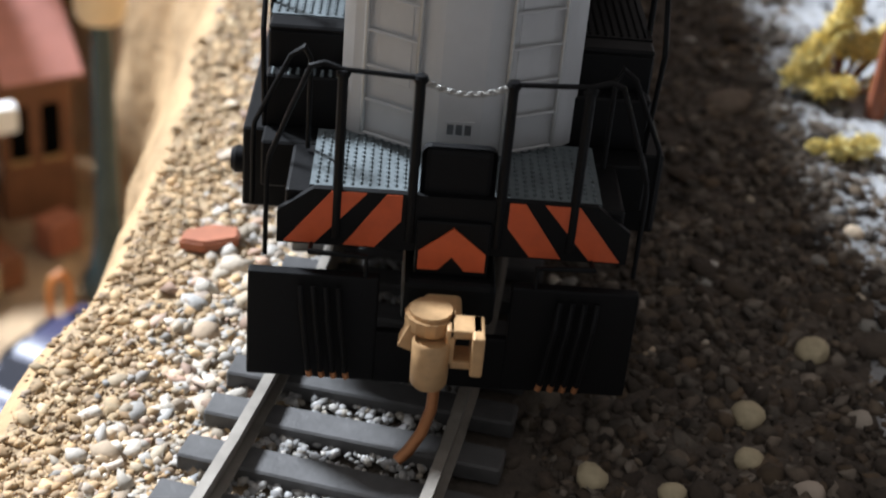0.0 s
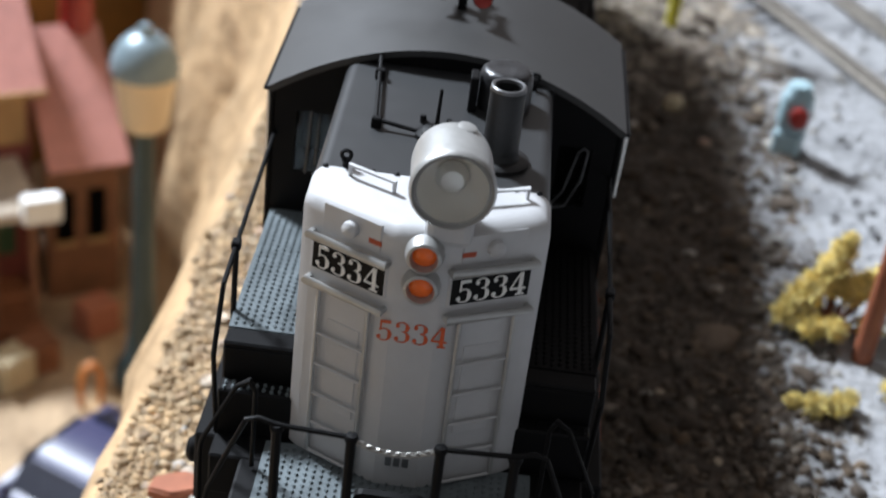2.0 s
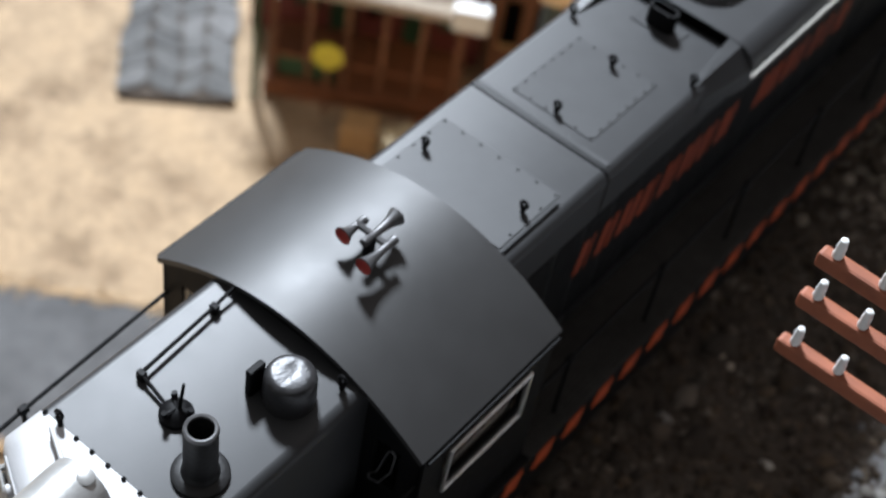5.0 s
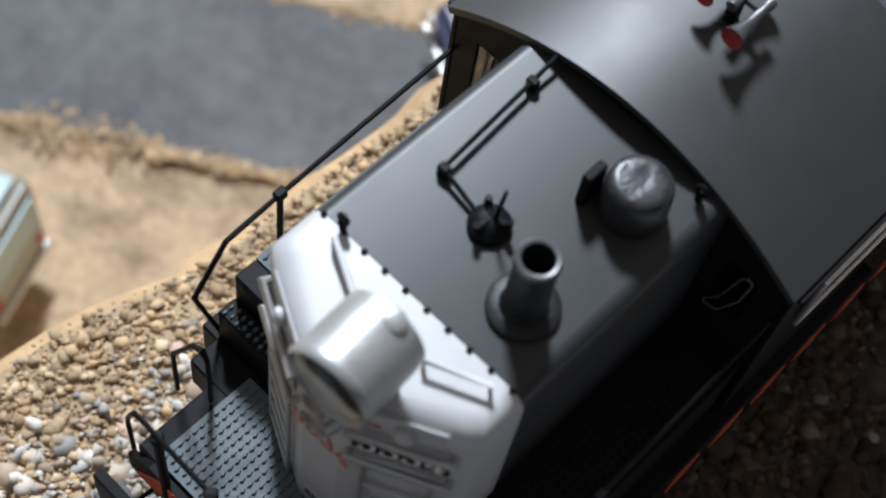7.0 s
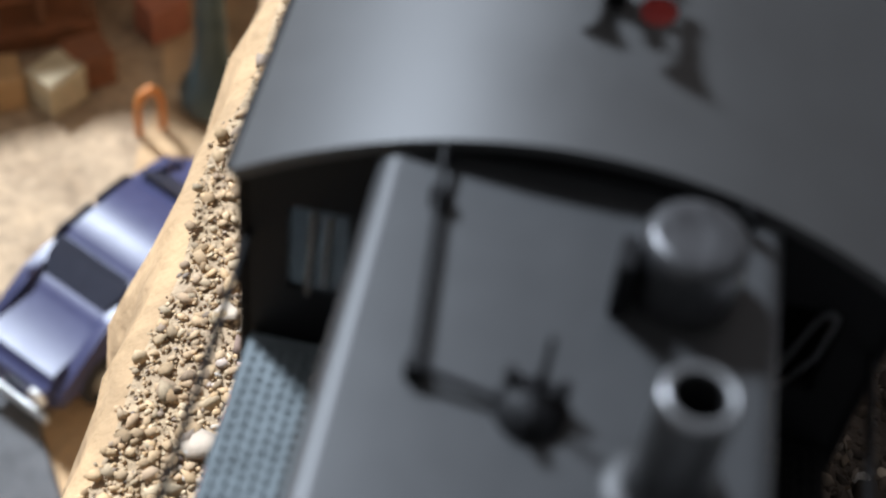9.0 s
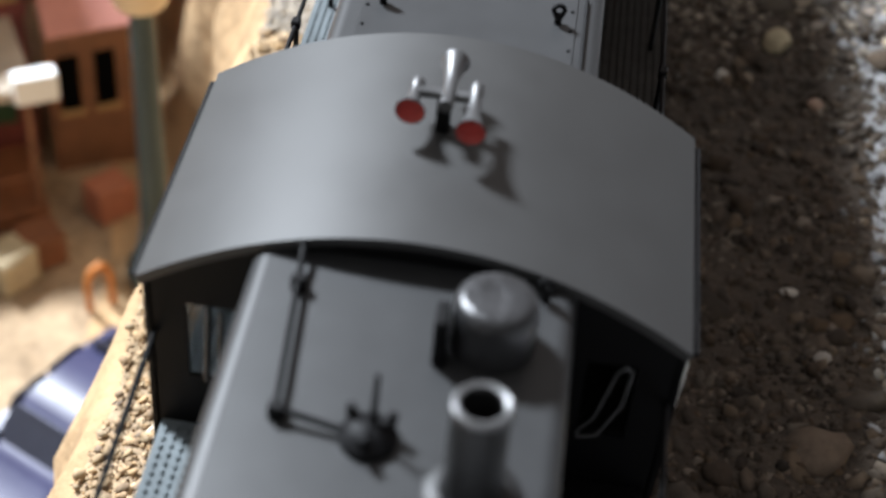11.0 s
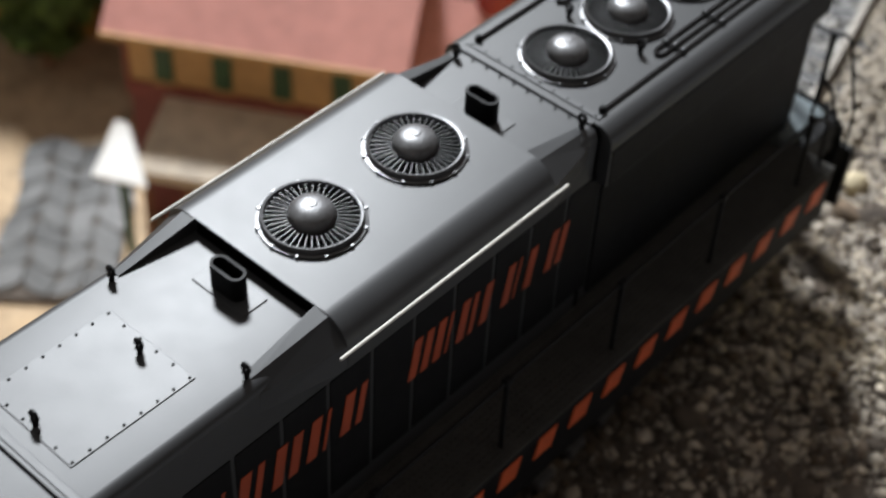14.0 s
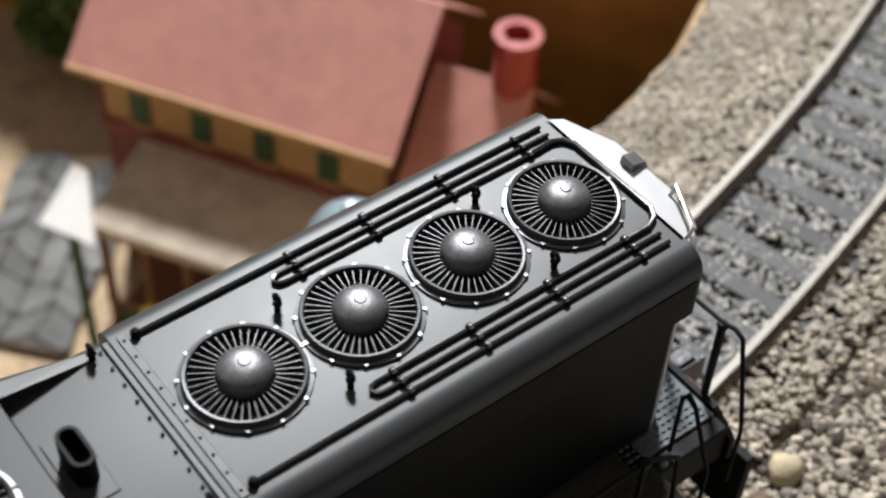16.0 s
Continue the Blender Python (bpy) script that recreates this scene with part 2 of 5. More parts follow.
# ---- mesh helpers, all in model units ----
def part(name, bm, mat, parent=None, label="", smooth=False, loc=None, rot=None):
    """Links a bmesh as one mesh object under a thing or a part."""
    me = bpy.data.meshes.new(name)
    bmesh.ops.scale(bm, vec=(K, K, K), verts=bm.verts)
    bmesh.ops.recalc_face_normals(bm, faces=bm.faces)
    if smooth:
        for f in bm.faces:
            f.smooth = True
        for e in bm.edges:
            if len(e.link_faces) == 2 and e.calc_face_angle(0) > 0.7:
                e.smooth = False
    bm.to_mesh(me)
    bm.free()
    for mm in (mat if isinstance(mat, (list, tuple)) else [mat]):
        me.materials.append(mm)
    return link(name, me, parent, label, loc, rot)


def link(name, me, parent=None, label="", loc=None, rot=None):
    ob = new(name, me)
    ob.parent = parent
    if loc is not None:
        ob.location = Vector(loc) * K
    if rot is not None:
        ob.rotation_euler = [radians(a) for a in rot]
    if label:
        tagged(ob, label)
    return ob


def thing(name, label, category, loc=(0, 0, 0), rz=0.0, group="", kind=""):
    ob = new(name)
    ob.empty_display_size = 0.005
    ob.location = Vector(loc) * K
    ob.rotation_euler = (0, 0, radians(rz))
    return tagged(ob, label, category, group, kind)


def box(bm, x0, x1, y0, y1, z0, z1, bevel=0.0, seg=2):
    r = bmesh.ops.create_cube(bm, size=1.0)
    vs = r["verts"]
    for v in vs:
        v.co = Vector((x0 + (v.co.x + 0.5) * (x1 - x0), y0 + (v.co.y + 0.5) * (y1 - y0), z0 + (v.co.z + 0.5) * (z1 - z0)))
    if bevel:
        es = {e for v in vs for e in v.link_edges}
        bmesh.ops.bevel(bm, geom=list(es), offset=bevel, segments=seg, affect="EDGES", profile=0.5)
    return bm


def B(*a, **k):
    return box(bmesh.new(), *a, **k)


def prism(bm, pts, axis, a0, a1):
    """Extrudes a closed outline along an axis: 'y' takes (x, z), 'z' takes (x, y), 'x' takes (y, z)."""
    def place(p, a):
        return {"y": (p[0], a, p[1]), "z": (p[0], p[1], a), "x": (a, p[0], p[1])}[axis]
    v0 = [bm.verts.new(place(p, a0)) for p in pts]
    v1 = [bm.verts.new(place(p, a1)) for p in pts]
    n = len(pts)
    for i in range(n):
        bm.faces.new((v0[i], v0[(i + 1) % n], v1[(i + 1) % n], v1[i]))
    bm.faces.new(v0)
    bm.faces.new(v1[::-1])
    return bm


def lathe(bm, profile, seg=24, at=(0, 0, 0), axis=(0, 0, 1)):
    """Turns (r, h) pairs round an axis."""
    q = Vector((0, 0, 1)).rotation_difference(Vector(axis).normalized()).to_matrix()
    rings = []
    for r, h in profile:
        if r < 1e-5:
            rings.append([bm.verts.new(q @ Vector((0, 0, h)) + Vector(at))])
        else:
            rings.append([bm.verts.new(q @ Vector((r * math.cos(2 * math.pi * i / seg), r * math.sin(2 * math.pi * i / seg), h)) + Vector(at)) for i in range(seg)])
    for a, b in zip(rings, rings[1:]):
        for i in range(seg):
            j = (i + 1) % seg
            if len(a) == 1 and len(b) > 1:
                bm.faces.new((a[0], b[i], b[j]))
            elif len(b) == 1 and len(a) > 1:
                bm.faces.new((a[i], b[0], a[j]))
            elif len(a) > 1:
                bm.faces.new((a[i], b[i], b[j], a[j]))
    return bm


def rod(bm, p0, p1, r0, r1=None, seg=12):
    p0, p1 = Vector(p0), Vector(p1)
    r1 = r0 if r1 is None else r1
    d = (p1 - p0).length
    return lathe(bm, [(0, 0), (r0, 0), (r1, d), (0, d)], seg, p0, p1 - p0)


def tube(bm, pts, r, seg=8):
    """A bent rod through the points."""
    pts = [Vector(p) for p in pts]
    side = None
    rings = []
    for i, p in enumerate(pts):
        a = (p - pts[i - 1]).normalized() if i else None
        b = (pts[i + 1] - p).normalized() if i + 1 < len(pts) else None
        t = (a or b) if not (a and b) else (a + b).normalized()
        k = 1.0 if not (a and b) else 1 / max(0.6, t.dot(a))
        if side is None:
            side = t.orthogonal().normalized()
        side = (side - t * side.dot(t)).normalized()
        up = t.cross(side)
        rings.append([bm.verts.new(p + r * k * (math.cos(2 * math.pi * j / seg) * side + math.sin(2 * math.pi * j / seg) * up)) for j in range(seg)])
    for a, b in zip(rings, rings[1:]):
        for j in range(seg):
            bm.faces.new((a[j], a[(j + 1) % seg], b[(j + 1) % seg], b[j]))
    bm.faces.new(rings[0][::-1])
    bm.faces.new(rings[-1])
    return bm


def rounded_top(hw, z0, z1, r, steps=6):
    """Outline of a hood's section: flat top, rounded shoulders."""
    pts = [(hw, z0)]
    for i in range(steps + 1):
        a = math.pi / 2 * i / steps
        pts.append((hw - r + r * math.cos(a), z1 - r + r * math.sin(a)))
    for i in range(steps + 1):
        a = math.pi / 2 + math.pi / 2 * i / steps
        pts.append((-hw + r + r * math.cos(a), z1 - r + r * math.sin(a)))
    pts.append((-hw, z0))
    return pts


def text_mesh(word, height, depth=0.01):
    """Flat letters as a mesh, centred, in model units."""
    cu = bpy.data.curves.new("lettering", "FONT")
    cu.body, cu.size, cu.extrude, cu.align_x, cu.align_y = word, height * K, depth * K, "CENTER", "CENTER"
    cu.offset = 0.022 * height * K
    tmp = new("lettering", cu)
    me = bpy.data.meshes.new_from_object(tmp.evaluated_get(bpy.context.evaluated_depsgraph_get()))
    bpy.data.objects.remove(tmp)
    bpy.data.curves.remove(cu)
    return me


def digit_mesh(word, height, depth=0.01):
    """Roman numerals of a railway's kind: thick and thin strokes, slab feet and round ends."""
    bm = bmesh.new()
    lift = [0.0]

    def flat(pts):
        lift[0] += 0.0015
        prism(bm, [((x + shift) * height, (y - 0.5) * height) for x, y in pts], "z", 0.0, depth + lift[0] * height * 0.2)

    def rect(xa, xb, ya, yb):
        flat([(xa, ya), (xb, ya), (xb, yb), (xa, yb)])

    def bowl(cx, cy, rx, ry, a0, a1, thin=0.05, thick=0.17, n=18):
        out, inn = [], []
        for i in range(n + 1):
            a = radians(a0 + (a1 - a0) * i / n)
            w = thin + (thick - thin) * max(0.0, math.cos(a)) ** 1.5
            out.append((cx + rx * math.cos(a), cy + ry * math.sin(a)))
            inn.append((cx + (rx - w) * math.cos(a), cy + (ry - thin) * math.sin(a)))
        flat(out + inn[::-1])

    def ball(cx, cy, r=0.085):
        flat([(cx + r * math.cos(a * math.pi / 7), cy + r * math.sin(a * math.pi / 7)) for a in range(14)])

    step = 0.74
    for k, ch in enumerate(word):
        shift = (k - (len(word) - 1) / 2) * step - 0.32
        if ch == "5":
            rect(0.12, 0.56, 0.86, 1.0)
            rect(0.12, 0.19, 0.50, 0.87)
            bowl(0.30, 0.31, 0.32, 0.31, 130, -165)
            ball(0.10, 0.20)
        elif ch == "3":
            bowl(0.28, 0.755, 0.30, 0.245, 150, -88)
            bowl(0.28, 0.285, 0.34, 0.285, 88, -155)
            ball(0.10, 0.80)
            ball(0.08, 0.19)
        elif ch == "4":
            rect(0.36, 0.52, 0.05, 1.0)
            rect(0.26, 0.62, 0.0, 0.075)
            rect(0.0, 0.66, 0.25, 0.33)
            flat([(0.0, 0.33), (0.07, 0.33), (0.40, 0.94), (0.40, 1.0), (0.36, 1.0)])
    bmesh.ops.scale(bm, vec=(K, K, K), verts=bm.verts)
    bmesh.ops.recalc_face_normals(bm, faces=bm.faces)
    me = bpy.data.meshes.new("numerals")
    bm.to_mesh(me)
    bm.free()
    return me


def on_face(at, normal, up=(0, 0, 1)):
    n = Vector(normal).normalized()
    u = (Vector(up) - n * n.dot(Vector(up))).normalized()
    r = u.cross(n)
    m = Matrix((r, u, n)).transposed().to_4x4()
    m.translation = Vector(at) * K
    return m


# ---- track ----
def centre(y):
    """The curve that the track follows."""
    x = 0.17 - 0.0078 * (y - 10.6) ** 2 - (0.03 if y < 11 else 0.014) * (y - 11)
    f = max(0.0, 1.0 - y) if y > -6 else 7.0
    x -= min(0.14, 0.022 * max(0.0, y - 17)) + 0.0075 * min(max(0.0, y - 21.5), 12.0) ** 2
    return x - 0.0085 * f * f * (1 if y > -6 else 1 + (-6 - y) * 0.25)


def slope(y):
    return (centre(y + 0.05) - centre(y - 0.05)) / 0.1


track = thing("railway_track", "curved model railway track with nickel rails on black ties", "track")
RAIL_TOP = 0.10
for sgn in (-1, 1):
    bm = bmesh.new()
    prof = [(-0.05, 0.0), (-0.05, -0.06), (-0.018, -0.08), (-0.018, -0.19), (-0.10, -0.21), (-0.10, -0.24), (0.10, -0.24), (0.10, -0.21), (0.018, -0.19), (0.018, -0.08), (0.05, -0.06), (0.05, 0.0)]
    prev = None
    for i in range(90):
        y = -14 + i * 0.8
        n = Vector((1, -slope(y), 0)).normalized()
        c = Vector((centre(y), y, RAIL_TOP)) + n * sgn * 0.915
        ring = [bm.verts.new(c + n * a + Vector((0, 0, b))) for a, b in prof]
        if prev:
            for j in range(len(prof)):
                bm.faces.new((prev[j], prev[(j + 1) % len(prof)], ring[(j + 1) % len(prof)], ring[j]))
        prev = ring
    part("rail", bm, RAILMETAL, track, "dull grey metal rail")
tie_mesh = None
for i in range(96):
    y = -13.6 + i * 0.68
    ang = -math.degrees(math.atan(slope(y)))
    if tie_mesh is None:
        t_ob = part("tie", B(-1.42, 1.42, -0.17, 0.17, -0.32, -0.135, 0.02, 1), TIE, track, loc=(centre(y), y, 0), rot=(0, 0, ang))
        tie_mesh = t_ob.data
    else:
        link("tie", tie_mesh, track, loc=(centre(y), y, 0), rot=(0, 0, ang))


second = thing("second_railway_track", "straight second track with nickel rails on dark ties", "track")
SDIR = Vector((-0.41, 0.91, 0)).normalized()
SANG = math.degrees(math.atan2(-SDIR.x, SDIR.y))
for sgn in (-1, 1):
    bm = bmesh.new()
    prism(bm, [(a + sgn * 0.915, b) for a, b in prof], "y", -16, 24)
    part("rail", bm, RAILMETAL, second, "dull pale metal rail", loc=(8.05, 17.2, 0.16), rot=(0, 0, SANG))
dusty_tie = tie_mesh.copy()
dusty_tie.materials[0] = DUSTTIE
for i in range(58):
    p = Vector((8.05, 17.2, -0.11)) + SDIR * (-15.5 + i * 0.68)
    link("tie", dusty_tie, second, loc=p, rot=(0, 0, SANG))


# ---- ground: upper bank with the track, the cliff and the village floor below, one sheet ----
VILLAGE = -13.7


def bank_edge(y):
    return -3.5 + 0.85 * min(0.0, centre(max(min(y, 60), -40))) - 0.12 * min(max(0.0, y - 23.8), 12.0) + 0.25 * noise.noise(Vector((0, y * 0.5, 3)))


def bank_height(x, y):
    """Height of the upper bank, off the cliff."""
    d = x - centre(max(min(y, 60), -40))
    h = -0.34 + 0.05 * noise.noise(Vector((x * 1.3, y * 1.3, 0)))
    if d > 2.2:
        h += 0.10 * (d - 2.2) * 0.25 + 0.22 * noise.noise(Vector((x * 0.55, y * 0.55, 5))) * min(1, (d - 2.2) / 2)
    if d < -2.2:
        h -= 0.06 * (abs(d) - 2.2)
    return h


def sheet():
    xs = [-260, -120, -70, -50, -40, -34] + [-30 + i for i in range(26)]
    fx = [-0.0, 0.05, 0.15, 0.3, 0.5, 0.75, 1.0]
    ix = [0.12, 0.3, 0.6, 0.9, 1.2, 1.6, 2.0, 2.4, 2.8, 3.2, 3.6, 4.0, 4.4, 4.8, 5.2, 5.6, 6, 6.5, 7, 7.5, 8, 8.5, 9, 10, 11, 12, 14, 17, 21, 26, 34, 50, 80, 140, 300]
    ys = [-300, -150, -80, -50, -35, -25, -20, -16] + [-13 + i * 0.5 for i in range(106)] + [42, 46, 52, 60, 80, 120, 200, 320]
    bm = bmesh.new()
    rows = []
    for y in ys:
        e = bank_edge(y)
        row = []
        foot = e - 4.2
        for x in xs:
            xx = min(x, foot - 0.6) if x > -50 else x
            xx = foot - 0.6 - (xs[-1] - x) * 0.9 if x > -60 else x
            row.append((xx, VILLAGE + 0.15 * noise.noise(Vector((xx * 0.3, y * 0.3, 2))), 2))
        top = bank_height(e, y) - 0.10
        for back, drop in ((2.9, 14.2), (2.5, 12.4), (2.1, 10.2), (1.75, 8.2), (1.4, 6.2), (1.1, 4.4), (0.8, 2.9), (0.55, 1.7), (0.36, 0.9), (0.2, 0.4), (0.08, 0.12)):
            w = min(1.0, drop / 3)
            z = top - drop
            x = e - back + w * (0.9 * noise.noise(Vector((z * 0.3, y * 0.35, 1))) + 0.45 * noise.noise(Vector((z * 0.9, y * 0.9, 4)))) + 0.1 * noise.noise(Vector((z * 3, y * 3, 4)))
            row.append((x, max(z, VILLAGE - 0.3), 1))
        for i in ix:
            x = e + i
            z = bank_height(x, y) if i > 0.2 else bank_height(x, y) - 0.06
            row.append((x, z, 4 if i < 2.7 else 0 if i < 8.4 else 3))
        rows.append([(bm.verts.new((x, y, z)), k) for x, z, k in row])
    for a, b in zip(rows, rows[1:]):
        for j in range(len(a) - 1):
            f = bm.faces.new((a[j][0], a[j + 1][0], b[j + 1][0], b[j][0]))
            k = max(a[j][1], a[j + 1][1]) if a[j + 1][1] != 0 or a[j][1] == 0 else 1
            if a[j][1] in (0, 3, 4):
                f.material_index = a[j][1]
            elif a[j + 1][1] == 2:
                f.material_index = 2
            else:
                f.material_index = 1
            f.smooth = True
    return bm


ground = tagged(part("ground", sheet(), [SOIL, CLIFF, SAND, GREYROCK, BANKSAND]), "brown earth bank with a tan cliff down to a sandy village floor", "ground", kind="structure")


# ---- the locomotive ----
loco = thing("model_locomotive", "grey-black model diesel locomotive with silver nose and orange stripes", "locomotive")
HW, TOP, DECK, WALK = 1.08, 5.0, 2.2, 3.1
NOSE_Y, CAB0, CAB1, END = -0.95, 2.39, 4.64, 18.70

def lozenges(x0, x1, y0, y1, z):
    """Rows of small raised studs, close enough to read as ribs."""
    nx, ny = int((x1 - x0) / 0.075), int((y1 - y0) / 0.085)
    verts, faces = [], []
    for i in range(nx):
        for j in range(ny):
            cx, cy = x0 + (i + 0.5) * (x1 - x0) / nx, y0 + (j + 0.5 + 0.25 * (i % 2)) * (y1 - y0) / (ny + 0.5)
            k = len(verts)
            verts += [(cx - 0.022, cy, z), (cx, cy - 0.038, z), (cx + 0.022, cy, z), (cx, cy + 0.038, z),
                      (cx - 0.012, cy, z + 0.022), (cx, cy - 0.024, z + 0.022), (cx + 0.012, cy, z + 0.022), (cx, cy + 0.024, z + 0.022)]
            faces += [(k + a, k + (a + 1) % 4, k + 4 + (a + 1) % 4, k + 4 + a) for a in range(4)] + [(k + 4, k + 5, k + 6, k + 7)]
    bm = bmesh.new()
    me = bpy.data.meshes.new("studs")
    me.from_pydata(verts, [], faces)
    bm.from_mesh(me)
    bpy.data.meshes.remove(me)
    return bm


# frame and decks
bm = bmesh.new()
box(bm, -1.50, 1.50, -1.66, 19.2, 1.62, 2.16, 0.03)
part("underframe", bm, BLACK, loco)
part("fuel_tank", B(-1.35, 1.35, 5.6, 11.2, 0.45, 1.60, 0.15), BLACK, loco)
for y0, y1 in ((-1.62, -0.52), (18.0, 19.16)):
    deck = part("end_deck", B(-1.29, 1.29, y0, y1, 2.16, DECK), TREAD, loco, "blue-grey ribbed footplate")
    tagged(part("tread_pattern", lozenges(-1.27, 1.27, y0 + 0.02, y1 - 0.02, DECK), TREAD, deck), kind="stuff")
for sgn in (-1, 1):
    x0, x1 = sorted((sgn * 1.0, sgn * 1.80))
    w0, w1 = sorted((sgn * 1.0, sgn * 2.0))
    part("side_sill", B(w0, w1, -0.48, 18.2, 1.30, DECK - 0.06, 0.02, 1), BLACK, loco)
    part("raised_step", B(x0, x1, -0.23, CAB0 - 0.02, DECK - 0.05, WALK - 0.06, 0.02, 1), BLACK, loco)
    step = part("stair_step", B(x0, x1, -0.44, -0.232, DECK - 0.05, 2.68, 0.02, 1), BLACK, loco)
    # right step's tread goes black to stand for shade
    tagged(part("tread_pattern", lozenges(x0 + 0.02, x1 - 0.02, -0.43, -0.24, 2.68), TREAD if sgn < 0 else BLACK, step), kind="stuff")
    part("stair_well", B(x0, x1, -0.80, -0.442, 1.7, DECK - 0.03, 0.02, 1), BLACK, loco)
    part("riser_top", B(x0, x1, -0.23, 0.03, WALK - 0.07, WALK - 0.008, 0.02, 1), BLACK, loco)
    for a, b, top in ((0.03, CAB0 - 0.02, WALK), (CAB1 + 0.02, 18.2, DECK)):
        # right-hand walkways get dark colours that paint in the locomotive's shaded side
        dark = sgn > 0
        if top == DECK:
            x0, x1 = w0, w1
        walk_ = part("walkway", B(x0, x1, a, b, top - 0.055, top), (SHADETREAD if top == DECK else BLACK) if dark else TREAD, loco, "ribbed walkway coloured dark for shade" if dark else "blue-grey ribbed walkway")
        tagged(part("tread_pattern", lozenges(x0 + 0.02, x1 - 0.02, a + 0.02, b - 0.02, top), (SHADETREAD if top == DECK else BLACK) if dark else TREAD, walk_), kind="stuff")
    # sill stripe of orange blocks along the edge
    sq = None
    for i in range(28):
        y = 0.516 + i * 0.6406
        if sq is None:
            b2 = bmesh.new()
            prism(b2, [(-0.20, -0.15), (0.12, -0.15), (0.20, 0.15), (-0.12, 0.15)], "x", -0.008, 0.008)
            o = part("orange_block", b2, ORANGE, loco, loc=(sgn * 2.008, y, 1.90))
            sq = o.data
        else:
            link("orange_block", sq, loco, loc=(sgn * 2.008, y, 1.90))

# end sheets with tiger stripes
for yy, d in ((-1.66, -1), (19.2, 1)):
    part("end_sheet", prism(bmesh.new(), [(-1.56, 1.66), (1.56, 1.66), (1.56, 1.98), (1.25, 2.22), (-1.25, 2.22), (-1.56, 1.98)], "y", *sorted((yy, yy + d * 0.07))), BLACK, loco)
    for sgn in (-1, 1):
        for pts in ([(1.50, 1.68), (1.225, 1.68), (0.78, 2.21), (1.09, 2.21)], [(0.97, 1.68), (0.69, 1.68), (0.47, 1.96), (0.47, 2.21), (0.61, 2.21)]):
            b2 = prism(bmesh.new(), [(sgn * x, z) for x, z in pts], "y", *sorted((yy + d * 0.072, yy + d * 0.080)))
            part("orange_stripe", b2, ORANGE, loco)
    b2 = bmesh.new()
    prism(b2, [(-0.30, 1.52), (-0.30, 1.70), (0, 1.95), (0.30, 1.70), (0.30, 1.52), (0.12, 1.52), (0.0, 1.66), (-0.12, 1.52)], "y", *sorted((yy + d * 0.12, yy + d * 0.14)))
    part("orange_chevron", b2, ORANGE, loco)
    part("chevron_plate", B(-0.33, 0.33, *sorted((yy + d * 0.06, yy + d * 0.12)), 1.45, 2.0, 0.02), BLACK, loco)

# pilots, steps, couplers
for yy, d in ((-1.9, -1), (19.45, 1)):
    for x0, x1 in ((-1.78, -0.62), (0.55, 1.68)):
        part("pilot_plate", B(x0, x1, *sorted((yy, yy + d * 0.12)), 0.42, 1.52, 0.02), BLACK, loco)
    part("pilot_bottom", B(-0.66, 0.60, *sorted((yy, yy + d * 0.10)), 0.40, 0.95, 0.02), BLACK, loco)
    part("coupler_box", B(-0.42, 0.42, *sorted((yy - d * 0.9, yy + d * 0.02)), 1.02, 1.45, 0.06), BLACK, loco)
    for sgn in (-1, 1):
        for i in range(4):
            x = sgn * (0.98 + i * 0.11)
            bm = tube(bmesh.new(), [(x, yy + d * 0.16, 1.42), (x - sgn * 0.03, yy + d * 0.26, 1.2), (x - sgn * 0.1, yy + d * 0.26, 0.6)], 0.028)
            part("air_hose", bm, BLACK, loco)
            part("hose_tip", rod(bmesh.new(), (x - sgn * 0.1, yy + d * 0.26, 0.6), (x - sgn * 0.115, yy + d * 0.26, 0.54), 0.03), COPPER, loco)
        bm = tube(bmesh.new(), [(sgn * 1.25, yy - d * 0.2, 1.66), (sgn * 1.25, yy + d * 0.06, 1.72), (sgn * 0.75, yy + d * 0.06, 1.70), (sgn * 0.75, yy + d * 0.1, 1.52)], 0.02)
        part("cut_lever", bm, BLACK, loco)
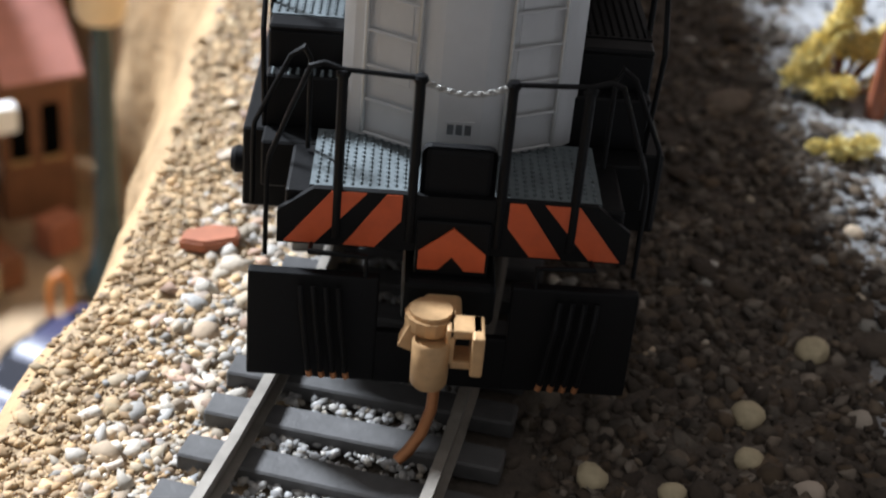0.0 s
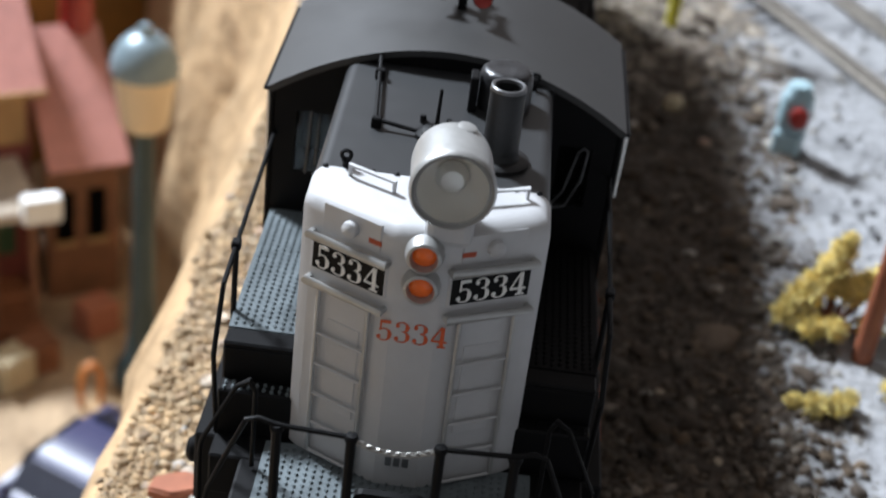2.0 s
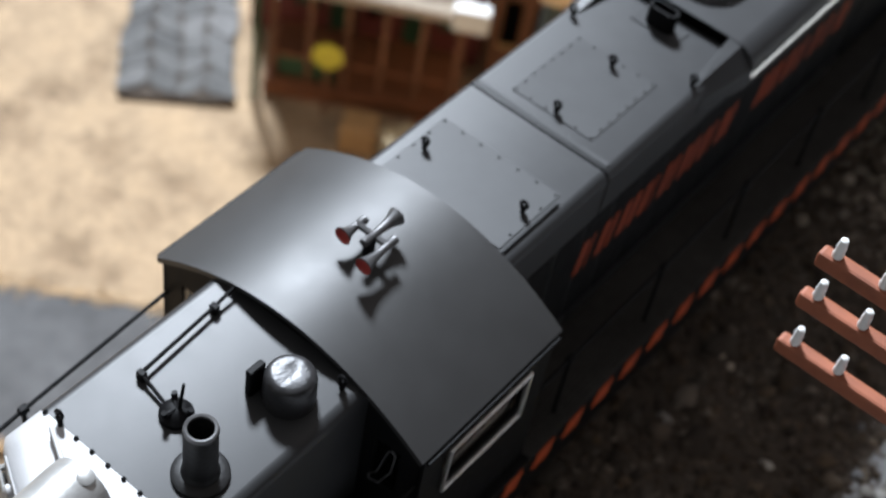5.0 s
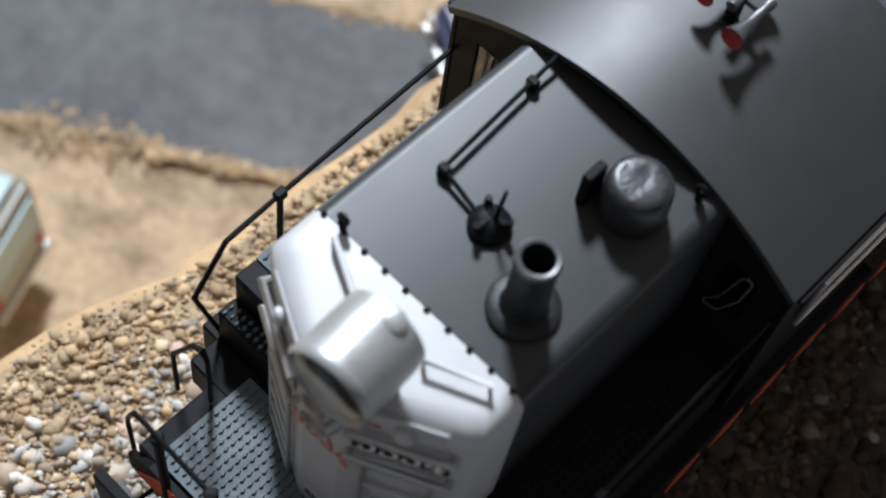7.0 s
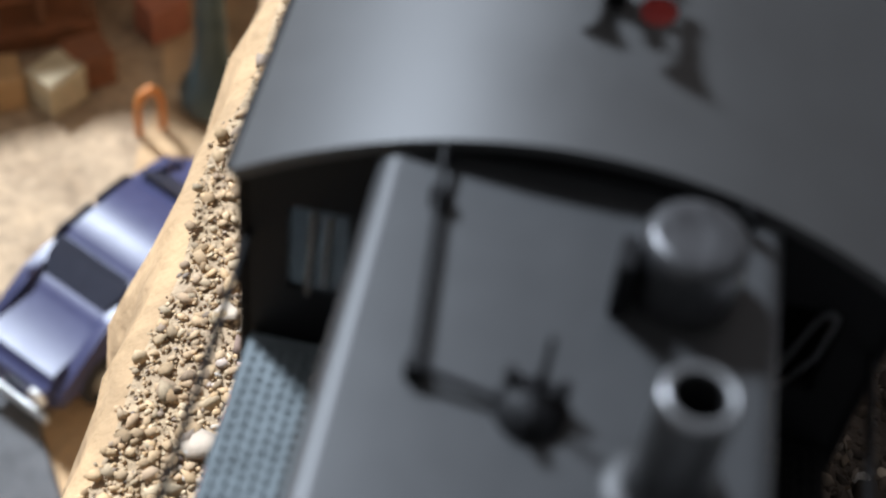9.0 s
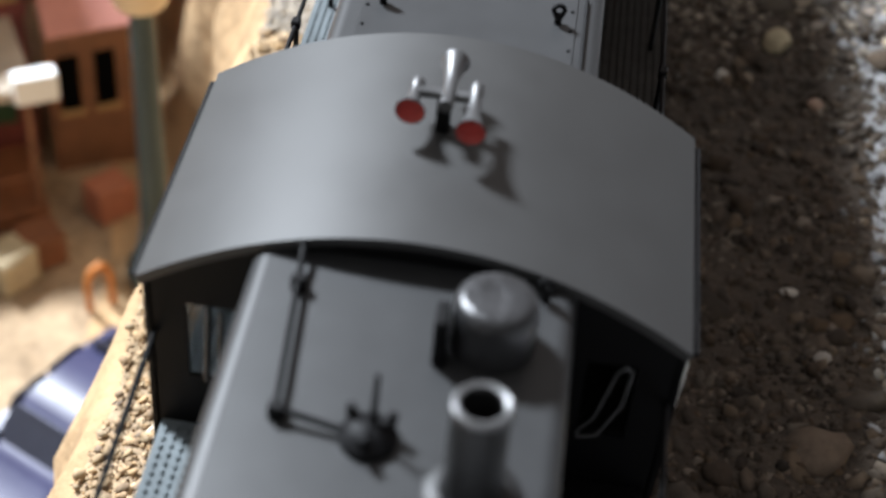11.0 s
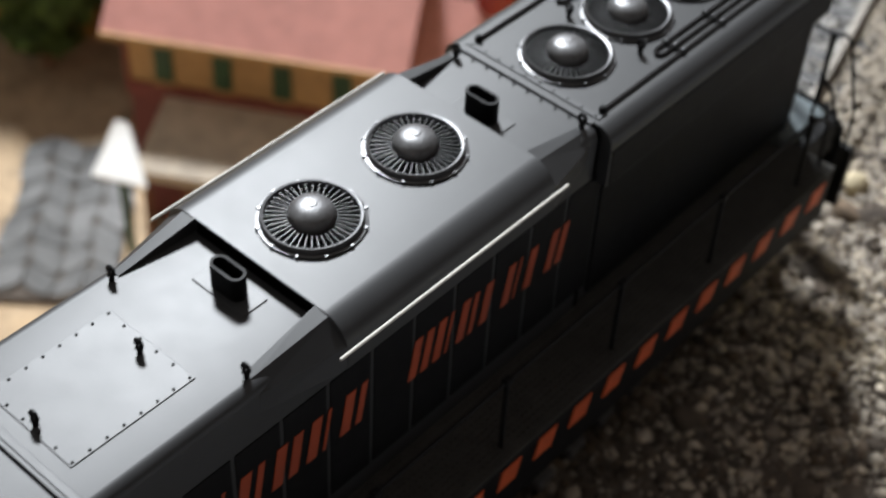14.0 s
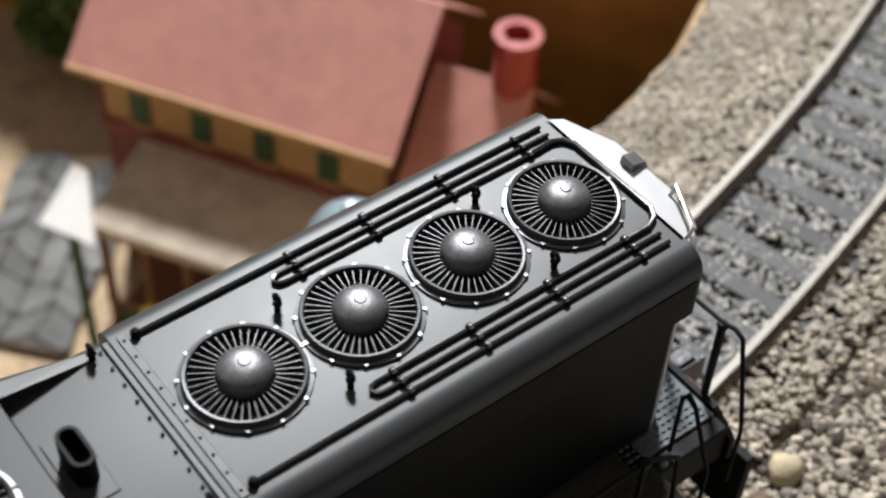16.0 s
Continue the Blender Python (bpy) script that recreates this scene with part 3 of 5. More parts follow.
for yy, d in ((-2.0, -1), (19.55, 1)):
    BRONZE = BRASS if d < 0 else BELL
    cou = new("coupler")
    cou.parent = loco
    part("coupler_shank", B(-0.22, 0.12, *sorted((yy - d * 0.7, yy + d * 0.30)), 1.10, 1.34, 0.05), BRONZE, cou)
    part("coupler_knuckle", lathe(bmesh.new(), [(0, 0.78), (0.14, 0.78), (0.165, 0.82), (0.17, 1.22), (0.15, 1.25), (0.13, 1.20), (0, 1.20)], 24, (-0.14, yy + d * 0.50, 0)), BRONZE, cou, smooth=True)
    bm = prism(bmesh.new(), [(-0.16 + 0.23 * math.cos(a * math.pi / 8), 0.28 + 0.23 * math.sin(a * math.pi / 8)) for a in range(16)], "z", 1.22, 1.42)
    for v in bm.verts:
        v.co.y = yy + d * v.co.y
    bmesh.ops.bevel(bm, geom=list(bm.edges), offset=0.04, segments=2, affect="EDGES")
    part("coupler_crown", bm, BRONZE, cou, smooth=True)
    part("coupler_ear", prism(bmesh.new(), [(-0.30, 1.05), (-0.43, 1.10), (-0.34, 1.32), (-0.24, 1.34)], "y", *sorted((yy + d * 0.25, yy + d * 0.42))), BRONZE, cou)
    jaw = new("coupler_jaw")
    jaw.parent = cou
    for nm, x0, x1, z0, z1 in (("jaw_top", 0.0, 0.30, 1.29, 1.38), ("jaw_bottom", 0.0, 0.30, 0.98, 1.06), ("jaw_side", 0.20, 0.31, 0.98, 1.38), ("jaw_inner", -0.02, 0.06, 0.98, 1.38)):
        part(nm, B(x0, x1, *sorted((yy + d * 0.28, yy + d * (0.66 if nm == "jaw_side" else 0.55))), z0, z1, 0.02), BRONZE, jaw)
    bm = tube(bmesh.new(), [(-0.08, yy + d * 0.50, 0.8), (-0.09, yy + d * 0.50, 0.5), (-0.16, yy + d * 0.53, 0.26), (-0.27, yy + d * 0.58, 0.08), (-0.36, yy + d * 0.62, 0.0)], 0.055, 10)
    part("trip_pin", bm, COPPER, cou, "curved copper trip pin", smooth=True)

# trucks
for yc in (3.0, 14.6):
    for sgn in (-1, 1):
        bm = B(*sorted((sgn * 1.12, sgn * 1.38)), yc - 2.6, yc + 2.6, 0.55, 1.15, 0.1)
        for dy in (-1.75, 0, 1.75):
            box(bm, *sorted((sgn * 1.38, sgn * 1.50)), yc + dy - 0.3, yc + dy + 0.3, 0.45, 1.0, 0.06)
        part("truck_side", bm, BLACK, loco)
        for dy in (-1.75, 0, 1.75):
            part("wheel", lathe(bmesh.new(), [(0, -0.1), (0.5, -0.1), (0.5, 0.08), (0.56, 0.1), (0.56, 0.14), (0, 0.14)], 28, (sgn * 0.95, yc + dy, 0.6), (-sgn, 0, 0)), RAILMETAL, loco)

# front hood with its silver nose
bm = prism(bmesh.new(), rounded_top(HW, DECK, TOP, 0.13), "y", -0.02, CAB0 + 0.05)
part("short_hood", bm, PAINT, loco, smooth=True)


def nose(bm):
    """Nose in plan: flat middle, two angled faces; rounded over the top."""
    hw = 1.10
    plan = [(-hw, 0.0), (-hw, -0.42), (-1.0, -0.52), (-0.27, -0.90), (-0.20, -0.93), (0.20, -0.93), (0.27, -0.90), (1.0, -0.52), (hw, -0.42), (hw, 0.0)]
    levels = [(DECK, 0.0), (TOP - 0.17, 0.0)]
    for i in range(1, 6):
        a = math.pi / 2 * i / 5
        levels.append((TOP + 0.01 - 0.17 + 0.17 * math.sin(a), 0.17 * (1 - math.cos(a))))
    rings = []
    for z, ins in levels:
        rings.append([bm.verts.new((x * (HW - ins) / HW, y if y == 0 else min(y + ins * 1.0, -0.02), z)) for x, y in plan])
    n = len(plan)
    for a, b in zip(rings, rings[1:]):
        for i in range(n - 1):
            bm.faces.new((a[i], a[i + 1], b[i + 1], b[i]))
    bm.faces.new(rings[-1])
    bm.faces.new([r[0] for r in rings] + [r[-1] for r in rings[::-1]])
    bm.faces.new(rings[0][::-1])
    return bm


nose_ob = part("nose", nose(bmesh.new()), SILVER, loco, "satin silver-painted nose", smooth=True)
for e in nose_ob.data.edges:
    # the upright folds of the sheet stay crisp
    a, b = (nose_ob.data.vertices[i].co for i in e.vertices)
    if abs(a.z - b.z) > 1.0 * K:
        e.use_edge_sharp = True
rv = None
for i in range(10):
    x = -0.98 + i * 0.2167
    if rv is None:
        rv = part("rivet", lathe(bmesh.new(), [(0.028, 0), (0.024, 0.02), (0, 0.03)], 8), BLACK, loco, loc=(x, -0.005, TOP + 0.008)).data
    else:
        link("rivet", rv, loco, loc=(x, -0.005, TOP + 0.008))

# headlight
hl = new("headlight")
hl.parent = loco
ax = Vector((0.08, -1, 0.02)).normalized()
c0 = Vector((0.175, -0.79, 5.52))
prof = [(0, -0.33), (0.28, -0.33), (0.335, -0.30), (0.35, -0.2), (0.355, 0.26), (0.368, 0.27), (0.368, 0.31), (0.345, 0.34), (0.325, 0.30), (0.30, 0.30)]
part("headlight_can", lathe(bmesh.new(), prof, 40, c0, ax), CANSILVER, hl, smooth=True)
part("reflector", lathe(bmesh.new(), [(0.30, 0.30), (0.24, 0.12), (0.12, 0.03), (0.05, 0.0), (0, 0.0)], 36, c0, ax), LENSRIM, hl, smooth=True)
part("bulb", lathe(bmesh.new(), [(0.10, 0.02), (0.13, 0.08), (0.09, 0.15), (0.0, 0.17)], 20, c0, ax), BRIGHT, hl, smooth=True)
part("can_knob", lathe(bmesh.new(), [(0.085, -0.05), (0.085, 0.012), (0.07, 0.02), (0, 0.022)], 20, (0.25, -0.55, 5.845), (0.2, 0.0, 1)), CANSILVER, hl, smooth=True)
lens = part("lens", lathe(bmesh.new(), [(0, 0.35), (0.2, 0.34), (0.32, 0.31), (0.33, 0.29), (0, 0.30)], 36, c0, ax), GLASS, hl, "clear domed glass lens", smooth=True)
lens.visible_shadow = False
part("headlight_bracket", B(0.0, 0.42, -0.94, -0.55, 4.86, 5.30, 0.08), SILVER, hl)
for z in (4.80, 4.48):
    al = new("marker_light")
    al.parent = loco
    part("marker_bezel", lathe(bmesh.new(), [(0.175, 0.0), (0.172, 0.06), (0.15, 0.13), (0.125, 0.14), (0.105, 0.05)], 28, (0.03, -0.92, z), (0, -1, 0)), CANSILVER, al, smooth=True)
    part("amber_lens", lathe(bmesh.new(), [(0.112, 0.06), (0.075, 0.085), (0, 0.095)], 24, (0.03, -0.92, z), (0, -1, 0)), AMBER, al, "glossy amber lens", smooth=True)

# number boards, angled nose faces
for sgn in (-1, 1):
    nrm = Vector((sgn * 0.46, -0.88, 0)).normalized()
    mid = Vector((sgn * 0.62, -0.70, 4.42))
    m = on_face(mid + nrm * 0.012, nrm)
    bo = new("number_board")
    bo.parent = loco
    def framed(w, h, d, bev, mat, nm, lab="", off=0.0, up=0.0, par=None):
        b2 = B(-w / 2, w / 2, -h / 2, h / 2, -d, d, bev, 1)
        o = part(nm, b2, mat, par or bo, lab)
        o.matrix_local = on_face(mid + nrm * (0.012 + off) + Vector((0, 0, up)), nrm)
        return o
    framed(0.82, 0.34, 0.02, 0.015, SILVER, "board_frame")
    framed(0.78, 0.30, 0.02, 0.015, BLACK, "board_panel", off=0.008)
    tx = link("board_number", digit_mesh("5334", 0.235, 0.006), bo, "white serif number 5334")
    tx.data.materials.append(WHITE)
    tx.matrix_local = on_face(mid + nrm * 0.045, nrm)
    # classification light panel and lamp above, hood over the board
    framed(0.62, 0.30, 0.012, 0.01, SILVER, "lamp_panel", up=0.40, par=loco)
    o = part("class_lamp", lathe(bmesh.new(), [(0.08, 0), (0.075, 0.06), (0.04, 0.09), (0, 0.095)], 16), SILVER, loco, smooth=True)
    o.matrix_local = on_face(mid + nrm * 0.02 + Vector((-sgn * 0.0, 0, 0.40)), nrm)
    framed(0.13, 0.05, 0.004, 0.0, DIMORANGE, "small_lettering_bar", off=0.012, up=0.36, par=loco).location += Vector((-sgn * 0.22, -0.115, 0)) * K
    u = Vector((0, 0, 1)).cross(nrm)
    for zz in (0.21, -0.27):
        p0, p1 = mid + u * 0.40 + Vector((0, 0, zz)), mid - u * 0.40 + Vector((0, 0, zz))
        bm = tube(bmesh.new(), [p0 - nrm * 0.02, p0 + nrm * 0.09, p1 + nrm * 0.09, p1 - nrm * 0.02], 0.032)
        part("grab_iron", bm, CANSILVER, loco, smooth=True)
    # ladder: two stiles and rungs down the angled face
    for k in (-0.27, 0.27):
        p = mid + u * k + nrm * 0.06
        bm = tube(bmesh.new(), [(p.x, p.y, 4.10), (p.x, p.y, DECK + 0.06)], 0.023)
        part("ladder_stile", bm, CANSILVER, loco)
    for i in range(5):
        z = 3.62 - i * 0.34
        bm = tube(bmesh.new(), [mid + u * 0.27 + nrm * 0.06 + Vector((0, 0, z - mid.z)), mid - u * 0.27 + nrm * 0.06 + Vector((0, 0, z - mid.z))], 0.016)
        part("ladder_rung", bm, SILVER, loco)
    for z, h in ((3.35, 1.0),):
        framed(0.36, 1.0, 0.012, 0.01, SILVER, "nose_door", up=3.3 - mid.z, par=loco)
tx = link("nose_number", digit_mesh("5334", 0.22, 0.004), loco, "orange serif number 5334")
tx.data.materials.append(ORANGE)
tx.matrix_local = on_face((0.0, -0.936, 3.95), (0, -1, 0))
part("small_plate", B(-0.14, 0.14, -0.95, -0.93, 2.42, 2.58), SILVER, loco)
for i in range(3):
    part("small_letter_bar", B(-0.11 + i * 0.08, -0.05 + i * 0.08, -0.957, -0.949, 2.45, 2.55), RIM, loco)

# grab bars on top of the nose
for sgn in (-1, 1):
    x0, x1 = (-0.32, -0.74) if sgn < 0 else (0.40, 0.86)
    bm = tube(bmesh.new(), [(x0, -0.34, TOP - 0.05), (x0, -0.34, TOP + 0.12), (x1, -0.13, TOP + 0.12), (x1, -0.13, TOP - 0.02)], 0.018)
    part("top_grab_bar", bm, SILVER, loco, smooth=True)

# front hood roof: stack, bell-shaped cover, antenna, conduit, lifting eyes
st = new("exhaust_stack")
st.parent = loco
part("stack_flange", lathe(bmesh.new(), [(0, 0), (0.285, 0), (0.285, 0.05), (0.26, 0.07), (0.19, 0.08), (0.17, 0.14)], 36, (0.57, 0.53, TOP - 0.01)), CAST, st, smooth=True)
part("stack_pipe", lathe(bmesh.new(), [(0.17, 0.0), (0.165, 0.70), (0.172, 0.74), (0.155, 0.78), (0.125, 0.76), (0.12, 0.3), (0, 0.28)], 32, (0.57, 0.53, TOP)), CAST, st, smooth=True)
part("stack_rim", lathe(bmesh.new(), [(0.168, 0.755), (0.163, 0.785), (0.150, 0.792), (0.128, 0.785), (0.124, 0.755)], 32, (0.57, 0.53, TOP)), RIM, st, smooth=True)
bl = new("warning_bell")
bl.parent = loco
part("bell_body", lathe(bmesh.new(), [(0.272, 0.0), (0.275, 0.05), (0.272, 0.24), (0.266, 0.33), (0.250, 0.375), (0.222, 0.402), (0.18, 0.412), (0.08, 0.405), (0.0, 0.402)], 40, (0.56, 1.76, TOP)), BELL, bl, smooth=True)
part("bell_bracket", B(0.21, 0.295, 1.48, 1.70, TOP, TOP + 0.38, 0.015, 1), BLACK, bl)
an = new("antenna")
an.parent = loco
part("antenna_base", lathe(bmesh.new(), [(0, 0), (0.175, 0), (0.175, 0.05), (0.13, 0.09), (0.09, 0.12), (0.0, 0.13)], 24, (-0.07, 0.84, TOP)), BLACK, an, smooth=True)
for a in range(3):
    d = Vector((math.cos(a * 2.1 + 0.4), math.sin(a * 2.1 + 0.4), 0))
    part("antenna_arm", tube(bmesh.new(), [Vector((-0.07, 0.84, TOP + 0.1)), Vector((-0.07, 0.84, TOP + 0.12)) + d * 0.14, Vector((-0.07, 0.84, TOP + 0.18)) + d * 0.15], 0.03), BLACK, an)
part("antenna_rod", rod(bmesh.new(), (-0.05, 0.86, TOP + 0.1), (-0.04, 0.91, TOP + 0.48), 0.022, 0.016), BLACK, an)
part("conduit", tube(bmesh.new(), [(-0.19, 0.83, TOP + 0.05), (-0.60, 0.90, TOP + 0.08), (-0.635, 0.94, TOP + 0.08), (-0.715, 2.0, TOP + 0.08), (-0.74, 2.36, TOP + 0.11)], 0.022), BLACK, loco)
for p in ((-0.625, 0.91), (-0.71, 2.0)):
    part("conduit_clamp", B(p[0] - 0.05, p[0] + 0.05, p[1] - 0.04, p[1] + 0.04, TOP - 0.01, TOP + 0.11, 0.012, 1), BLACK, loco)


def lifting_eye():
    bm = lathe(bmesh.new(), [(0.032, 0), (0.03, 0.06), (0.045, 0.08), (0.03, 0.1)], 10)
    ring = [Vector((0.045 * math.cos(a * math.pi / 5), 0, 0.135 + 0.045 * math.sin(a * math.pi / 5))) for a in range(11)]
    return tube(bm, ring, 0.02, 6)


eye = None
for x, y, z in ((-0.80, 0.02, TOP), (0.86, 2.21, TOP), (-0.70, 5.38, TOP), (0.71, 5.42, TOP), (0.015, 7.0, TOP), (0.015, 8.17, TOP), (-0.90, 8.59, TOP - 0.01), (0.92, 8.65, TOP - 0.01), (-0.89, 13.54, TOP - 0.01), (0.90, 13.58, TOP - 0.01), (-0.46, 15.06, TOP), (0.56, 15.10, TOP), (-0.50, 17.22, TOP), (0.53, 17.29, TOP)):
    if eye is None:
        eye = part("lifting_eye", lifting_eye(), BLACK, loco, loc=(x, y, z)).data
    else:
        link("lifting_eye", eye, loco, loc=(x, y, z))

# cab
def arc(hw, top, drop, n=24):
    return [(hw - 2 * hw * i / n, top - drop * (1 - 2 * i / n) ** 2) for i in range(n + 1)]


bm = bmesh.new()
outer = arc(1.90, 5.245, 0.655)
inner = [(x * 0.985, z - 0.07) for x, z in outer][::-1]
prism(bm, outer + inner, "y", CAB0 - 0.075, CAB1 + 0.07)
cabroof = part("cab_roof", bm, CABPAINT, loco, "arched satin grey cab roof", smooth=True)
for nm, y0, y1 in (("cab_front", CAB0, CAB0 + 0.08), ("cab_back", CAB1 - 0.08, CAB1)):
    # end wall with two window openings, made of strips
    wall = new(nm)
    wall.parent = loco
    def strip(xa, xb, zlo, zhi=None):
        n = 6
        pts = [(xa, zlo), (xb, zlo)]
        if zhi is None:
            for i in range(n + 1):
                x = xb + (xa - xb) * i / n
                pts.append((x, 5.17 - 0.655 * (x / 1.90) ** 2))
        else:
            pts += [(xb, zhi), (xa, zhi)]
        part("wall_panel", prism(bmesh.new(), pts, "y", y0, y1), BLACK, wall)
    strip(-1.06, 1.06, 1.8)
    for s in (-1, 1):
        a, b = sorted((s * 1.06, s * 1.23))
        strip(a, b, 1.8)
        a, b = sorted((s * 1.58, s * 1.84))
        strip(a, b, 1.8)
        a, b = sorted((s * 1.23, s * 1.58))
        strip(a, b, 1.8, 3.60)
        strip(a, b, 4.32)
    for s in (-1, 1):
        a, b = sorted((s * 1.21, s * 1.60))
        w = part("cab_end_window", B(a, b, y0 + 0.02, y0 + 0.04, 3.58, 4.34), GLASS, loco)
        w.visible_shadow = False
        if s > 0 and y0 < 3:
            part("window_latch", tube(bmesh.new(), [(1.44, y0 - 0.03, 4.28), (1.49, y0 - 0.03, 4.34), (1.54, y0 - 0.03, 4.30), (1.51, y0 - 0.03, 3.95), (1.38, y0 - 0.03, 3.62), (1.25, y0 - 0.03, 3.58), (1.24, y0 - 0.03, 3.64), (1.34, y0 - 0.03, 3.80), (1.44, y0 - 0.03, 4.28)], 0.010), STEEL, loco)
            continue
        part("window_wiper", tube(bmesh.new(), [(s * 1.45, y0 - 0.03, 3.6), (s * 1.42, y0 - 0.04, 4.35)], 0.013), RIM, loco)
        part("window_rod", tube(bmesh.new(), [(s * 1.35, y0 - 0.03, 3.7), (s * 1.33, y0 - 0.03, 4.3)], 0.011), RIM, loco)
for s in (-1, 1):
    bm = bmesh.new()
    xa, xb = sorted((s * 1.82, s * 1.88))
    box(bm, xa, xb, CAB0, CAB1, 1.8, 3.62)
    box(bm, xa, xb, CAB0, CAB1, 4.36, 4.57)
    box(bm, xa, xb, CAB0, CAB0 + 0.4, 3.62, 4.36)
    box(bm, xa, xb, CAB1 - 0.45, CAB1, 3.62, 4.36)
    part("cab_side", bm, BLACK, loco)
    w = part("cab_side_window", B(*sorted((s * 1.84, s * 1.855)), CAB0 + 0.36, CAB1 - 0.41, 3.60, 4.38), GLASS, loco)
    w.visible_shadow = False
    part("window_rail", tube(bmesh.new(), [(s * 1.93, CAB0 + 0.38, 3.6), (s * 1.94, CAB0 + 0.38, 4.38), (s * 1.94, CAB1 - 0.5, 4.38), (s * 1.93, CAB1 - 0.5, 3.6), (s * 1.93, CAB0 + 0.38, 3.6)], 0.022), BRIGHT, loco)
    part("drip_rail", B(*sorted((s * 1.88, s * 1.95)), CAB0 - 0.02, CAB1, 4.52, 4.56, 0.01, 1), BLACK, loco)

# control stand and rear bulkhead fill the cab below and behind the glass, coloured near-black for its inner shade
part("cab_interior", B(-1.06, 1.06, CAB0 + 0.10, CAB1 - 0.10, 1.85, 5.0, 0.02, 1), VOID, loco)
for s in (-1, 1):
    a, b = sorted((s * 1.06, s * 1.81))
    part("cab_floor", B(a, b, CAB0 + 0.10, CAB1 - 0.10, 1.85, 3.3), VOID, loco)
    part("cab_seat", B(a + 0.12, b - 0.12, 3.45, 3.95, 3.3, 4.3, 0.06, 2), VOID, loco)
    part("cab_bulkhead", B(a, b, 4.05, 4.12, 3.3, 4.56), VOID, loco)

# horn on the cab roof
hn = new("air_horn")
hn.parent = loco
part("horn_post", B(-0.05, 0.05, 3.50, 3.62, 5.20, 5.50, 0.015, 1), BLACK, hn)
def bell_shape(p, d, n, r=0.108):
    return lathe(bmesh.new(), [(0.0, -0.08), (0.05, -0.08), (0.05, 0.0), (0.04, 0.02), (0.05, n * 0.55), (0.075, n * 0.82), (r, n), (r * 0.94, n), (r * 0.55, n * 0.8), (0, n * 0.75)], 24, p, d)
for p, d, n, mouth in (((-0.21, 3.64, 5.49), (-0.03, -1, 0.0), 0.27, RED), ((0.21, 3.64, 5.51), (0.02, -1, 0.0), 0.44, RED), ((0.02, 3.50, 5.53), (0, 1, 0.0), 0.46, None)):
    hb = part("horn_bell", bell_shape(p, d, n), HORN, hn, smooth=True)
    if mouth:
        q = Vector(p) + Vector(d).normalized() * (n + 0.003)
        part("horn_mouth", lathe(bmesh.new(), [(0.100, 0.0), (0.06, -0.02), (0, -0.03)], 24, q, d), mouth, hn, "red-painted horn mouth")
part("horn_manifold", tube(bmesh.new(), [(-0.22, 3.60, 5.50), (0.22, 3.60, 5.50)], 0.04), HORN, hn)

# long hood
bm = prism(bmesh.new(), rounded_top(HW, DECK, TOP, 0.13), "y", CAB1 - 0.05, 6.62)
part("hood_section", bm, PAINT, loco, smooth=True)
bm = prism(bmesh.new(), rounded_top(HW, DECK, TOP, 0.13), "y", 6.66, 13.66)
part("hood_section", bm, PAINT, loco, smooth=True)
bm = prism(bmesh.new(), rounded_top(HW - 0.015, DECK, TOP - 0.02, 0.13), "y", 6.5, 13.75)
part("hood_core", bm, VOID, loco)
bm = prism(bmesh.new(), rounded_top(HW - 0.02, DECK, TOP - 0.02, 0.13), "y", 13.70, END - 0.25)
part("rear_hood", bm, PAINT, loco, smooth=True)
bm = prism(bmesh.new(), rounded_top(1.22, 4.22, TOP, 0.22, 8), "y", 13.74, END - 0.22)
part("radiator_hood", bm, PAINT, loco, smooth=True)
def rear_nose(bm):
    plan = [(HW, 0.0), (HW, 0.0), (0.95, 0.22), (0.40, 0.42), (-0.40, 0.42), (-0.95, 0.22), (-HW, 0.0)]
    plan = plan[1:]
    rings = []
    for z, ins in ((DECK, 0), (TOP - 0.13, 0), (TOP - 0.04, 0.04), (TOP, 0.13)):
        rings.append([bm.verts.new((x * (1 - ins / HW), END - 0.26 + max(0, y - ins * 0.6), z)) for x, y in plan])
    for a, b in zip(rings, rings[1:]):
        for i in range(len(plan) - 1):
            bm.faces.new((a[i], a[i + 1], b[i + 1], b[i]))
    bm.faces.new(rings[-1])
    bm.faces.new([r[0] for r in rings] + [r[-1] for r in rings[::-1]])
    return bm
part("rear_end", rear_nose(bmesh.new()), SILVER, loco, "satin silver-painted rear end", smooth=True)
part("rear_bracket", prism(bmesh.new(), [(18.64, TOP - 0.04), (18.86, TOP - 0.04), (18.82, TOP + 0.05), (18.66, TOP + 0.09)], "x", -0.12, 0.04), RIM, loco)
part("rear_grab", tube(bmesh.new(), [(0.46, 18.70, TOP - 0.06), (0.48, 18.80, TOP + 0.09), (0.96, 18.56, TOP + 0.10), (0.94, 18.46, TOP - 0.05)], 0.017), BRIGHT, loco)

